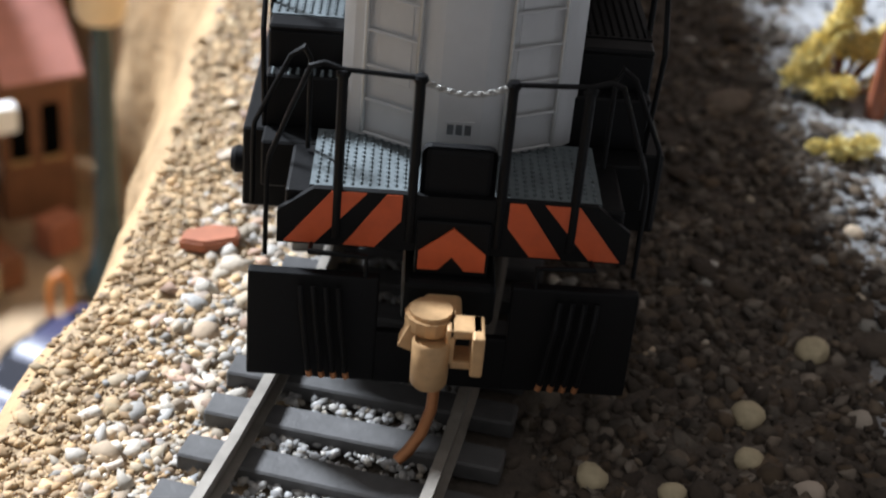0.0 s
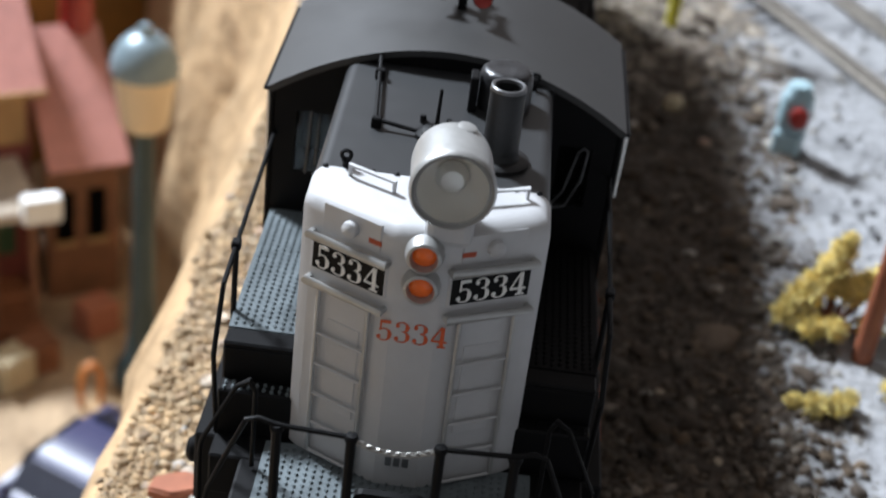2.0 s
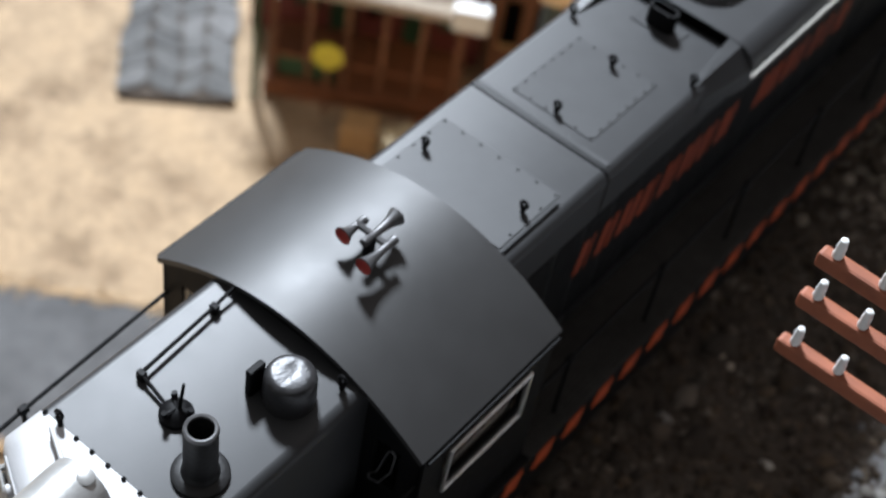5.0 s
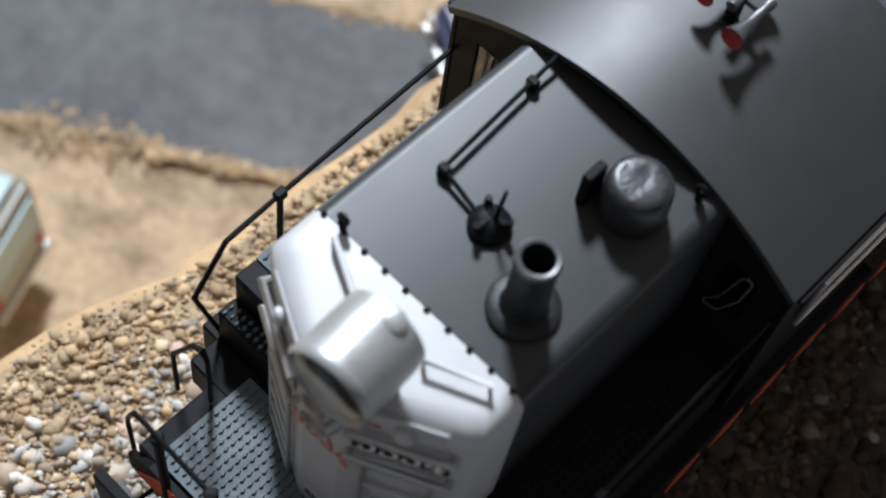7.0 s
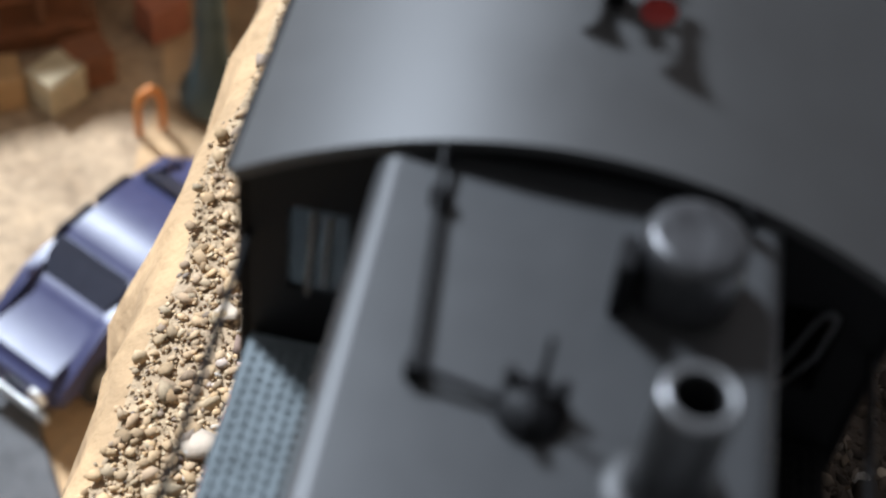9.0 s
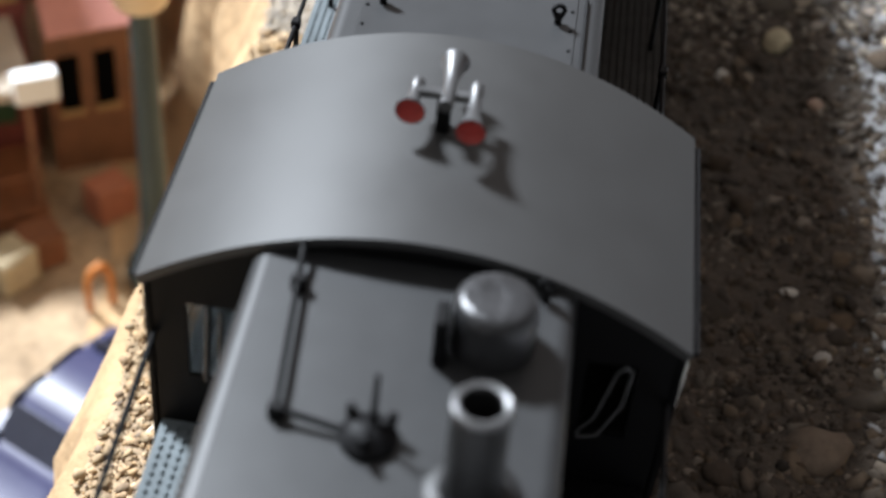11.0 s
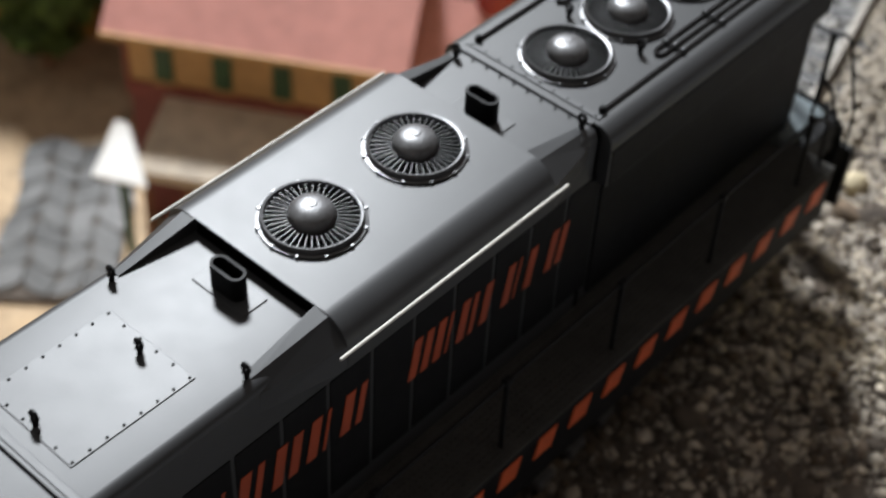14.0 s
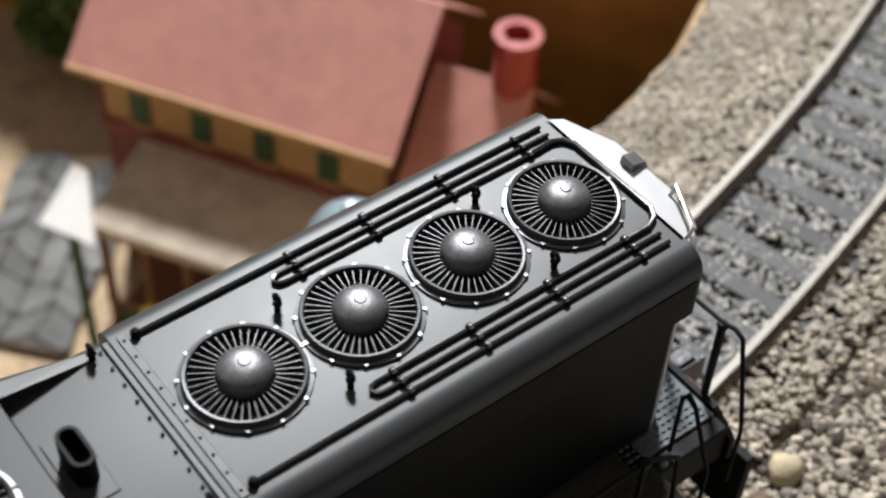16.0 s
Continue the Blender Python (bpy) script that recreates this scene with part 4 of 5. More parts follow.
# dynamic brake hump, with tapered wings at both ends
HUMP = 5.17
bm = prism(bmesh.new(), rounded_top(1.28, 4.62, HUMP, 0.34, 10), "y", 9.60, 12.69)
part("brake_hump", bm, PAINT, loco, smooth=True)
# thin black sheets paint the dark under the hump's ends
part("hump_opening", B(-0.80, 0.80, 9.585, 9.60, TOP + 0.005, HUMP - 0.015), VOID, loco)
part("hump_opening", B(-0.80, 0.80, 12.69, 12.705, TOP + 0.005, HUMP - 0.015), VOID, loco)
for s in (-1, 1):
    for ya, yb in ((9.60, 8.66), (12.69, 13.52)):
        bm = bmesh.new()
        v = [bm.verts.new(p) for p in ((s * 0.84, ya, HUMP - 0.003), (s * 1.02, ya, HUMP - 0.02), (s * 1.26, ya, HUMP - 0.26), (s * 1.28, ya, 4.62), (s * 0.84, ya, 4.62),
                                       (s * 0.88, yb, TOP + 0.015), (s * 0.97, yb, TOP + 0.01), (s * 1.085, yb, TOP - 0.12), (s * 1.085, yb, 4.62), (s * 0.88, yb, 4.62))]
        for f in ((0, 1, 6, 5), (1, 2, 7, 6), (2, 3, 8, 7), (3, 4, 9, 8), (4, 0, 5, 9)):
            bm.faces.new([v[i] for i in f])
        bm.faces.new(v[:5])
        bm.faces.new(v[5:])
        part("hump_wing", bm, PAINT, loco)
    part("hump_rail", rod(bmesh.new(), (s * 1.335, 9.44, 4.92), (s * 1.335, 12.82, 4.92), 0.018), CREAM, loco, "cream painted drip rail")

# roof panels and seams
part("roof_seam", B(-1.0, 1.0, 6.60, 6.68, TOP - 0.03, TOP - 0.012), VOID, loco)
part("roof_strip", B(-0.98, 0.98, 6.70, 6.78, TOP, TOP + 0.012, 0.005, 1), PAINT, loco)
part("roof_panel", B(-0.605, 0.605, 6.92, 8.32, TOP, TOP + 0.012, 0.005, 1), PAINT, loco, "bolted roof hatch")
part("roof_panel", B(-0.86, 0.86, 4.8, 5.95, TOP, TOP + 0.010, 0.005, 1), PAINT, loco)
bolt = None
spots = [(-0.57 + i * 0.228, y) for i in range(6) for y in (6.96, 8.28)] + [(x, 6.96 + j * 0.1886) for x in (-0.57, 0.57) for j in range(1, 7)]
spots += [(-0.82 + i * 0.273, 5.90) for i in range(7)] + [(x, 5.05 + j * 0.28) for x in (-0.82, 0.82) for j in range(3)]
spots += [(-0.9 + i * 0.2, y) for i in range(10) for y in (13.62, 13.84)]
for x, y in spots:
    if bolt is None:
        bolt = part("bolt_head", lathe(bmesh.new(), [(0.017, 0), (0.014, 0.010), (0, 0.014)], 8), BLACK, loco, loc=(x, y, TOP + 0.011)).data
    else:
        link("bolt_head", bolt, loco, loc=(x, y, TOP + 0.011))
part("side_handrail", tube(bmesh.new(), [(0.93, 4.76, TOP + 0.02), (0.93, 5.8, TOP + 0.02)], 0.016), BLACK, loco)
part("hinge_strip", B(-0.97, 0.97, 13.66, 13.72, TOP, TOP + 0.03, 0.01, 1), PAINT, loco)
part("hinge_strip", B(-0.97, 0.97, 13.80, 13.88, TOP, TOP + 0.014, 0.005, 1), PAINT, loco)

# oblong exhaust outlets
def oblong(bm, cx, cy, l, w, z0, z1, n=10):
    pts = []
    for i in range(2 * n + 2):
        a = math.pi * (i if i <= n else i - 1) / n + math.pi / 2
        off = -l / 2 if i <= n else l / 2
        pts.append((cx + off + w / 2 * math.cos(a), cy + w / 2 * math.sin(a)))
    return pts
for yy in (9.28, 12.95):
    ex = new("exhaust_outlet")
    ex.parent = loco
    part("outlet_plate", B(-0.36, 0.36, yy - 0.16, yy + 0.16, TOP, TOP + 0.015, 0.005, 1), PAINT, ex)
    bm = bmesh.new()
    o = oblong(bm, 0, yy, 0.22, 0.20, 0, 0)
    i_ = oblong(bm, 0, yy, 0.22, 0.14, 0, 0)
    n = len(o)
    lo = [bm.verts.new((x, y, TOP)) for x, y in o]
    hi = [bm.verts.new((x, y, TOP + 0.30)) for x, y in o]
    hj = [bm.verts.new((x, y, TOP + 0.30)) for x, y in i_]
    lj = [bm.verts.new((x, y, TOP + 0.05)) for x, y in i_]
    for a, b in ((lo, hi), (hi, hj), (hj, lj)):
        for k in range(n):
            bm.faces.new((a[k], a[(k + 1) % n], b[(k + 1) % n], b[k]))
    bm.faces.new(lj)
    part("outlet_pipe", bm, BLACK, ex, smooth=True)

# roof fans
def fan_meshes():
    ring = lathe(bmesh.new(), [(0.56, 0.0), (0.56, 0.025), (0.525, 0.03), (0.52, 0.075), (0.508, 0.09), (0.485, 0.085), (0.478, 0.06), (0.478, 0.0)], 56)
    for i in range(12):
        a = 2 * math.pi * i / 12
        box(ring, 0.55 * math.cos(a) - 0.017, 0.55 * math.cos(a) + 0.017, 0.55 * math.sin(a) - 0.017, 0.55 * math.sin(a) + 0.017, 0.0, 0.04)
    hub = lathe(bmesh.new(), [(0.245, 0.04), (0.245, 0.095), (0.232, 0.14), (0.20, 0.182), (0.15, 0.208), (0.09, 0.222), (0.055, 0.225), (0.045, 0.235), (0, 0.238)], 36)
    # flat black disc stands in for the shade down the well
    dark = lathe(bmesh.new(), [(0, 0.005), (0.478, 0.005)], 32)
    slat = bmesh.new()
    box(slat, 0.20, 0.485, -0.0032, 0.0032, 0.035, 0.06)
    for v in slat.verts:
        if v.co.x < 0.3:
            v.co.z += 0.012
    return ring, hub, dark, slat


FANS = [(10.39, HUMP), (11.89, HUMP), (14.45, TOP), (15.59, TOP), (16.735, TOP), (17.85, TOP)]
first = None
for y, z in FANS:
    if first is None:
        first = new("roof_fan")
        first.parent = loco
        ring, hub, dark, slat = fan_meshes()
        part("fan_ring", ring, FANRIM, first, smooth=True)
        part("fan_hub", hub, STEEL, first, "burnished domed hub", smooth=True)
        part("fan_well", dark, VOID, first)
        sl = part("fan_blade", slat, SPOKE, first)
        for i in range(1, 40):
            link("fan_blade", sl.data, first, rot=(0, 0, 9 * i))
        first.location = (0, y * K, z * K)
    else:
        made = new("roof_fan")
        made.parent = loco
        made.location = (0, y * K, z * K)
        for ch in first.children:
            link(ch.name.split(".")[0], ch.data, made, rot=[math.degrees(a) for a in ch.rotation_euler])

# water pipes along the radiator roof
def pipe(pts, r=0.021):
    return part("roof_pipe", tube(bmesh.new(), pts, r), PIPE, loco, smooth=True)
for s in (-1, 1):
    z = TOP + 0.026
    pipe([(s * 0.905, 13.93, TOP), (s * 0.905, 13.95, z), (s * 0.905, 18.32, z)])
    pipe([(s * 0.665, 18.05, z), (s * 0.665, 15.28, z), (s * 0.68, 15.22, z), (s * 0.725, 15.19, z), (s * 0.77, 15.22, z), (s * 0.785, 15.28, z), (s * 0.785, 18.32, z)])
    part("pipe_end", lathe(bmesh.new(), [(0.045, 0), (0.045, 0.05), (0.03, 0.08), (0, 0.09)], 12, (s * 0.905, 13.95, TOP)), BLACK, loco)
    for y in (15.45, 16.25, 17.1, 18.0):
        for x in (0.665, 0.785, 0.905):
            part("pipe_clamp", B(s * x - 0.042, s * x + 0.042, y - 0.03, y + 0.03, TOP, z + 0.034, 0.01, 1), BLACK, loco)
            part("clamp_bolt", lathe(bmesh.new(), [(0.016, 0), (0.012, 0.014), (0, 0.016)], 8, (s * x, y, z + 0.033)), RIM, loco)
pipe([(-0.665, 18.03, TOP + 0.03), (-0.68, 18.28, TOP + 0.03), (-0.64, 18.38, TOP + 0.03), (-0.54, 18.44, TOP + 0.03), (0.50, 18.46, TOP + 0.03), (0.61, 18.40, TOP + 0.03), (0.665, 18.28, TOP + 0.03), (0.665, 18.03, TOP + 0.03)], 0.03)

# door seams and lettering blocks on the hood sides
for s in (-1, 1):
    # doors and panels blacker than the hood's grey: side shade put into the colour
    for i in range(14):
        y = 5.2 + i * 0.62
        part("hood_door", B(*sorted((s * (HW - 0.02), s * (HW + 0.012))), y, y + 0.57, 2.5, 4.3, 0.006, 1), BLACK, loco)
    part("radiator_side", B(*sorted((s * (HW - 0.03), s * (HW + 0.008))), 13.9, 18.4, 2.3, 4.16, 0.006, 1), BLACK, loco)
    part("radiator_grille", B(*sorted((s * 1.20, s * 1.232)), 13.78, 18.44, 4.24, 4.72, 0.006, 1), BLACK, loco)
    letters = [6.42 + i * 0.47 for i in range(8)] + [10.72 + i * 0.375 for i in range(7)]
    for i, y in enumerate(letters):
        w = 0.34 if i < 8 else 0.29
        if i in (11, 13):
            w = 0.12
        bm = bmesh.new()
        sl = 0.06 * s
        for a, b in (((0.0, 0.40), (0.66, 0.66 + 0.12 * (1 + i % 3))) if w > 0.2 else ((0, 1),)):
            prism(bm, [(y + a * w - 0.05, 3.36), (y + b * w - 0.05, 3.36), (y + b * w + 0.05, 3.92), (y + a * w + 0.05, 3.92)], "x", *sorted((s * (HW + 0.012), s * (HW + 0.02))))
        part("lettering_block", bm, DIMORANGE, loco)

# handrails: ends and sides
R = 0.024
for yy, d in ((-1.72, -1), (19.27, 1)):
    posts = (-1.04, -0.39, 0.39, 1.04)
    for x in posts:
        part("end_post", tube(bmesh.new(), [(x, yy, 1.75), (x, yy, 3.33)], 0.045, 8), BLACK, loco)
        part("post_cap", lathe(bmesh.new(), [(0.06, 0), (0.065, 0.03), (0.05, 0.06), (0, 0.065)], 12, (x, yy, 3.30)), BLACK, loco)
    for s in (-1, 1):
        part("end_rail", tube(bmesh.new(), [(s * 0.39, yy, 3.33), (s * 1.04, yy, 3.36), (s * 1.20, yy, 3.41), (s * 1.31, yy, 3.37), (s * 1.48, yy - d * 0.06, 2.92), (s * 1.65, yy - d * 0.12, 2.44), (s * 1.67, yy - d * 0.12, 2.3), (s * 1.67, yy - d * 0.12, 1.45)], R), BLACK, loco, smooth=True)
        part("corner_rail", tube(bmesh.new(), [(s * 1.36, yy - d * 0.8, 2.2), (s * 1.36, yy - d * 0.8, 3.08), (s * 1.42, yy - d * 0.8, 3.19), (s * 1.54, yy - d * 0.8, 3.10), (s * 1.85, yy - d * 0.8, 2.42), (s * 1.86, yy - d * 0.8, 2.3), (s * 1.86, yy - d * 0.8, 1.6)], R), BLACK, loco, smooth=True)
    # slack safety chain
    link_mesh = None
    n = 17
    for i in range(n):
        f = (i + 0.5) / n
        x = -0.37 + 0.74 * f
        z = 3.31 - 0.10 * (1 - (2 * f - 1) ** 2)
        if link_mesh is None:
            ringp = [Vector((0.036 * math.cos(a * math.pi / 4), 0.018 * math.sin(a * math.pi / 4), 0)) for a in range(9)]
            o = part("chain_link", tube(bmesh.new(), ringp, 0.013, 6), CHAIN, loco, loc=(x, yy, z), rot=(0, 0, 0))
            link_mesh = o.data
        else:
            link("chain_link", link_mesh, loco, loc=(x, yy, z), rot=(90 * (i % 2), 12 * (f - 0.5), 0))
    # drop step between the posts
    part("drop_step", B(-0.33, 0.33, *sorted((yy - d * 0.05, yy - d * 0.13)), 2.05, 2.68, 0.08, 3), BLACK, loco)
for s in (-1, 1):
    x = s * 1.81
    part("side_rail", tube(bmesh.new(), [(x, -0.35, 1.95), (x, -0.66, 3.24), (x, -0.28, 3.78), (x, 0.32, 3.85), (x, CAB0 - 0.01, 4.02)], R), BLACK, loco, smooth=True)
    part("side_rail", tube(bmesh.new(), [(x, 4.76, 3.3), (x, 17.6, 3.3), (x, 18.0, 3.0), (x, 18.1, 1.9)], R), BLACK, loco, smooth=True)
    for y in [0.32] + [5.4 + i * 2.02 for i in range(7)]:
        h = 3.85 if y < 1 else 3.3
        part("side_post", tube(bmesh.new(), [(x, y, 1.75), (x, y, h)], 0.03), BLACK, loco)
        part("rail_clamp", B(x - 0.045, x + 0.045, y - 0.06, y + 0.06, h - 0.05, h + 0.05, 0.015, 1), BLACK, loco)
# round cap sticking out from the step on the bank side
part("step_lamp", lathe(bmesh.new(), [(0, -0.1), (0.13, -0.1), (0.14, 0.05), (0.1, 0.1), (0, 0.1)], 20, (-2.06, 0.0, 1.55), (-1, 0, 0)), BLACK, loco, smooth=True)


# ---- loose ground cover ----
def icosa(sub):
    bm = bmesh.new()
    bmesh.ops.create_icosphere(bm, subdivisions=sub, radius=1.0)
    v = np.array([p.co[:] for p in bm.verts])
    f = np.array([[q.index for q in p.verts] for p in bm.faces])
    bm.free()
    return v, f


def scatter(name, count, place, size, mat, label, category, sub=1, flat=0.7, seed=1, jag=0.25):
    """Many small stones as one mesh; place(rng, n) gives x, y, z in model units."""
    rng = np.random.default_rng(seed)
    v, f = icosa(sub)
    pos = place(rng, count)
    n = len(pos)
    s = size(rng, n)[:, None, None] * np.stack([rng.uniform(0.75, 1.3, n), rng.uniform(0.75, 1.3, n), rng.uniform(0.5, 0.95, n) * flat / 0.7], 1)[:, None, :]
    a = rng.uniform(0, 2 * np.pi, n)
    c, sn = np.cos(a), np.sin(a)
    base = v[None] * (1 + jag * rng.uniform(-1, 1, (n, len(v), 1))) * s
    x = base[:, :, 0] * c[:, None] - base[:, :, 1] * sn[:, None]
    y = base[:, :, 0] * sn[:, None] + base[:, :, 1] * c[:, None]
    tilt = rng.uniform(-0.5, 0.5, n)[:, None]
    z = base[:, :, 2] + tilt * x
    pts = (np.stack([x, y, z], 2) + pos[:, None, :]).reshape(-1, 3) * K
    faces = (f[None] + (np.arange(n) * len(v))[:, None, None]).reshape(-1, 3)
    me = bpy.data.meshes.new(name)
    me.vertices.add(len(pts))
    me.vertices.foreach_set("co", pts.astype(np.float32).ravel())
    me.loops.add(faces.size)
    me.loops.foreach_set("vertex_index", faces.astype(np.int32).ravel())
    me.polygons.add(len(faces))
    me.polygons.foreach_set("loop_start", np.arange(0, faces.size, 3, dtype=np.int32))
    me.polygons.foreach_set("loop_total", np.full(len(faces), 3, dtype=np.int32))
    me.update(calc_edges=True)
    me.materials.append(mat)
    return tagged(link(name, me), label, category, kind="stuff")


def heights(xy):
    return np.array([bank_height(x, y) for x, y in xy])


def left_bank(rng, n):
    y = rng.uniform(-9, 34, n)
    e = np.array([bank_edge(v) for v in y])
    c = np.array([centre(v) for v in y])
    x = e + 0.1 + (c - 1.05 - e - 0.1) * rng.uniform(0, 1, n)
    return np.stack([x, y, heights(zip(x, y)) + 0.02], 1)


def in_track(rng, n):
    y = rng.uniform(-9, 34, n)
    x = np.array([centre(v) for v in y]) + rng.uniform(-0.9, 0.9, n)
    return np.stack([x, y, np.where(y > 11, -0.17, -0.26)], 1)


def right_strip(rng, n):
    y = rng.uniform(-9, 34, n)
    x = np.array([centre(v) for v in y]) + 1.0 + rng.uniform(0, 1.4, n)
    return np.stack([x, y, heights(zip(x, y)) + 0.01], 1)


def right_soil(rng, n):
    y = rng.uniform(-9, 34, n)
    x = 1.0 + 5.0 * rng.uniform(0, 1, n) ** 1.2
    return np.stack([x, y, heights(zip(x, y)) - 0.01], 1)


def mixed(rng, n):
    return 0.02 + 0.03 * rng.uniform(0, 1, n) + 0.10 * rng.uniform(0, 1, n) ** 6


def near_bank(rng, n):
    p = left_bank(rng, n)
    return p[p[:, 1] < 12.5]


def rail_side(rng, n):
    p = near_bank(rng, n)
    e = np.array([bank_edge(v) for v in p[:, 1]])
    f = (p[:, 0] - e) / 2.6
    return p[f > rng.uniform(0.25, 0.75, len(p))]


def edge_side(rng, n):
    p = near_bank(rng, n)
    e = np.array([bank_edge(v) for v in p[:, 1]])
    f = (p[:, 0] - e) / 2.6
    return p[(f < rng.uniform(0.2, 1.1, len(p))) & (f > rng.uniform(0.0, 0.14, len(p)))]


def far_bank(rng, n):
    p = left_bank(rng, n)
    return p[p[:, 1] >= 12.5]


scatter("bank_gravel", 52000, edge_side, lambda r, n: 0.010 + 0.014 * r.uniform(0, 1, n) + 0.07 * r.uniform(0, 1, n) ** 8, TANGRAVEL, "fine tan gravel and sand near the bank's edge", "gravel", 1, seed=19, jag=0.42, flat=0.6)
scatter("ballast", 24000, rail_side, mixed, BALLAST, "mixed tan and grey ballast stones on the bank", "ballast", 1, seed=2, jag=0.55)
scatter("bank_gravel", 60000, far_bank, lambda r, n: 0.022 + 0.035 * r.uniform(0, 1, n) ** 2, BANKGRAVEL, "fine brown-grey gravel on the bank", "gravel", 1, seed=9, jag=0.3, flat=0.4)
scatter("ballast", 16000, in_track, lambda r, n: r.uniform(0.028, 0.06, n), BEDGREY, "grey crushed ballast between the rails", "ballast", 1, seed=3)
scatter("soil_clods", 52000, right_soil, lambda r, n: 0.018 + 0.034 * r.uniform(0, 1, n) ** 2 + 0.09 * r.uniform(0, 1, n) ** 10, CLODS, "crumbly dark brown soil beside the track", "soil", 1, seed=4, jag=0.6)
def grey_right(rng, n):
    y = rng.uniform(-9, 34, n)
    x = 4.6 + 7.5 * rng.uniform(0, 1, n)
    return np.stack([x, y, heights(zip(x, y)) - 0.01], 1)


scatter("plaster_chips", 5500, grey_right, lambda r, n: 0.03 + 0.12 * r.uniform(0, 1, n) ** 4, CHIPS, "broken pale grey plaster crumbs beside the track", "rubble", 1, seed=8, jag=0.4, flat=0.5)
scatter("soil_clods", 220, right_soil, lambda r, n: r.uniform(0.10, 0.26, n), CLODS, "larger lumps of dark earth beside the track", "soil", 2, seed=14, jag=0.3, flat=0.5)
scatter("pebbles", 60, right_soil, lambda r, n: r.uniform(0.06, 0.14, n), BALLAST, "scattered pale pebbles on dark soil", "pebbles", 2, seed=5, jag=0.1)


def shoulder(rng, n):
    """Ballast heaped over the tie ends behind the locomotive."""
    y = rng.uniform(17.5, 36, n)
    side = np.where(rng.uniform(0, 1, n) < 0.6, -1, 1)
    d = 1.0 + 0.9 * rng.uniform(0, 1, n)
    x = np.array([centre(v) for v in y]) + side * d
    return np.stack([x, y, -0.10 - 0.16 * np.clip(d - 1.4, 0, 1)], 1)


def rear_right(rng, n):
    y = rng.uniform(13, 36, n)
    x = np.array([centre(v) for v in y]) + 1.5 + 5 * rng.uniform(0, 1, n)
    keep = rng.uniform(13, 19, n) < y
    p = np.stack([x, y, heights(zip(x, y))], 1)
    return p[keep]


scatter("bank_gravel", 9000, shoulder, lambda r, n: 0.03 + 0.05 * r.uniform(0, 1, n) ** 2, BANKGRAVEL, "grey-tan gravel heaped over the tie ends", "gravel", 1, seed=31, jag=0.3, flat=0.45)
scatter("ballast", 24000, rear_right, lambda r, n: 0.03 + 0.05 * r.uniform(0, 1, n) ** 2 + 0.06 * r.uniform(0, 1, n) ** 8, BANKGRAVEL, "coarse grey-brown gravel beside the rear of the track", "ballast", 1, seed=32, jag=0.35, flat=0.5)


def front_soil(rng, n):
    y = rng.uniform(-9, 5, n)
    x = np.array([centre(v) for v in y]) + 1.5 + 4.0 * rng.uniform(0, 1, n)
    return np.stack([x, y, heights(zip(x, y)) + 0.01], 1)


scatter("soil_clods", 1600, front_soil, lambda r, n: r.uniform(0.04, 0.10, n), CLODS, "rough crumbs of dark earth beside the front of the track", "soil", 1, seed=41, jag=0.6, flat=0.85)
scatter("pebbles", 28, front_soil, lambda r, n: 0.05 + 0.12 * r.uniform(0, 1, n) ** 2, BALLAST, "cream and tan pebbles on dark soil", "pebbles", 2, seed=42, jag=0.14)


# ---- trackside things on the upper bank ----
def on_bank(x, y):
    return bank_height(x, y)


z0 = on_bank(3.85, 18.0)
sign = thing("track_sign", "yellow plastic round speed sign on a slim post", "sign", (4.08, 17.70, z0 - 0.02), 0)
part("sign_post", tube(bmesh.new(), [(0, 0, 0), (-0.04, -0.12, 3.3)], 0.13, 12), YELLOW, sign, smooth=True)
disc = part("sign_disc", lathe(bmesh.new(), [(0, -0.08), (0.51, -0.08), (0.55, -0.05), (0.55, 0.05), (0.52, 0.08), (0.47, 0.05), (0, 0.05)], 40), YELLOW, sign, "thick yellow disc with raised letters", smooth=True)
disc.matrix_local = on_face((-0.06, -0.18, 3.3), (0.45, -0.85, 0.05))
for word, dy in (("RESUME", 0.14), ("SPEED", -0.14)):
    tx = link("sign_word", text_mesh(word, 0.23, 0.01), disc, "raised dark yellow word")
    tx.data.materials.append(WOOD)
    tx.location = Vector((0, dy, 0.062)) * K

pole = thing("telegraph_pole", "red-brown telegraph pole with three insulator crossarms", "pole", (6.20, 6.10, on_bank(6.20, 6.10) - 0.1), 0)
part("pole_shaft", rod(bmesh.new(), (0, 0, 0), (-0.1, -0.48, 7.7), 0.15, 0.12, 16), POLEWOOD, pole, smooth=True)
for zz, dy in ((7.18, -0.28), (6.53, -0.26), (5.75, -0.24)):
    arm = part("crossarm", B(-2.35, 1.9, dy - 0.26, dy - 0.08, zz - 0.14, zz + 0.06, 0.04), POLEWOOD, pole)
    for x in (-2.18, -1.66, -0.7, 0.6, 1.1, 1.65):
        part("insulator", lathe(bmesh.new(), [(0.05, 0), (0.062, 0.05), (0.05, 0.10), (0.055, 0.14), (0.04, 0.25), (0.0, 0.28)], 14, (x, dy - 0.17, zz + 0.05)), WHITEP, arm, "white glass insulator", smooth=True)

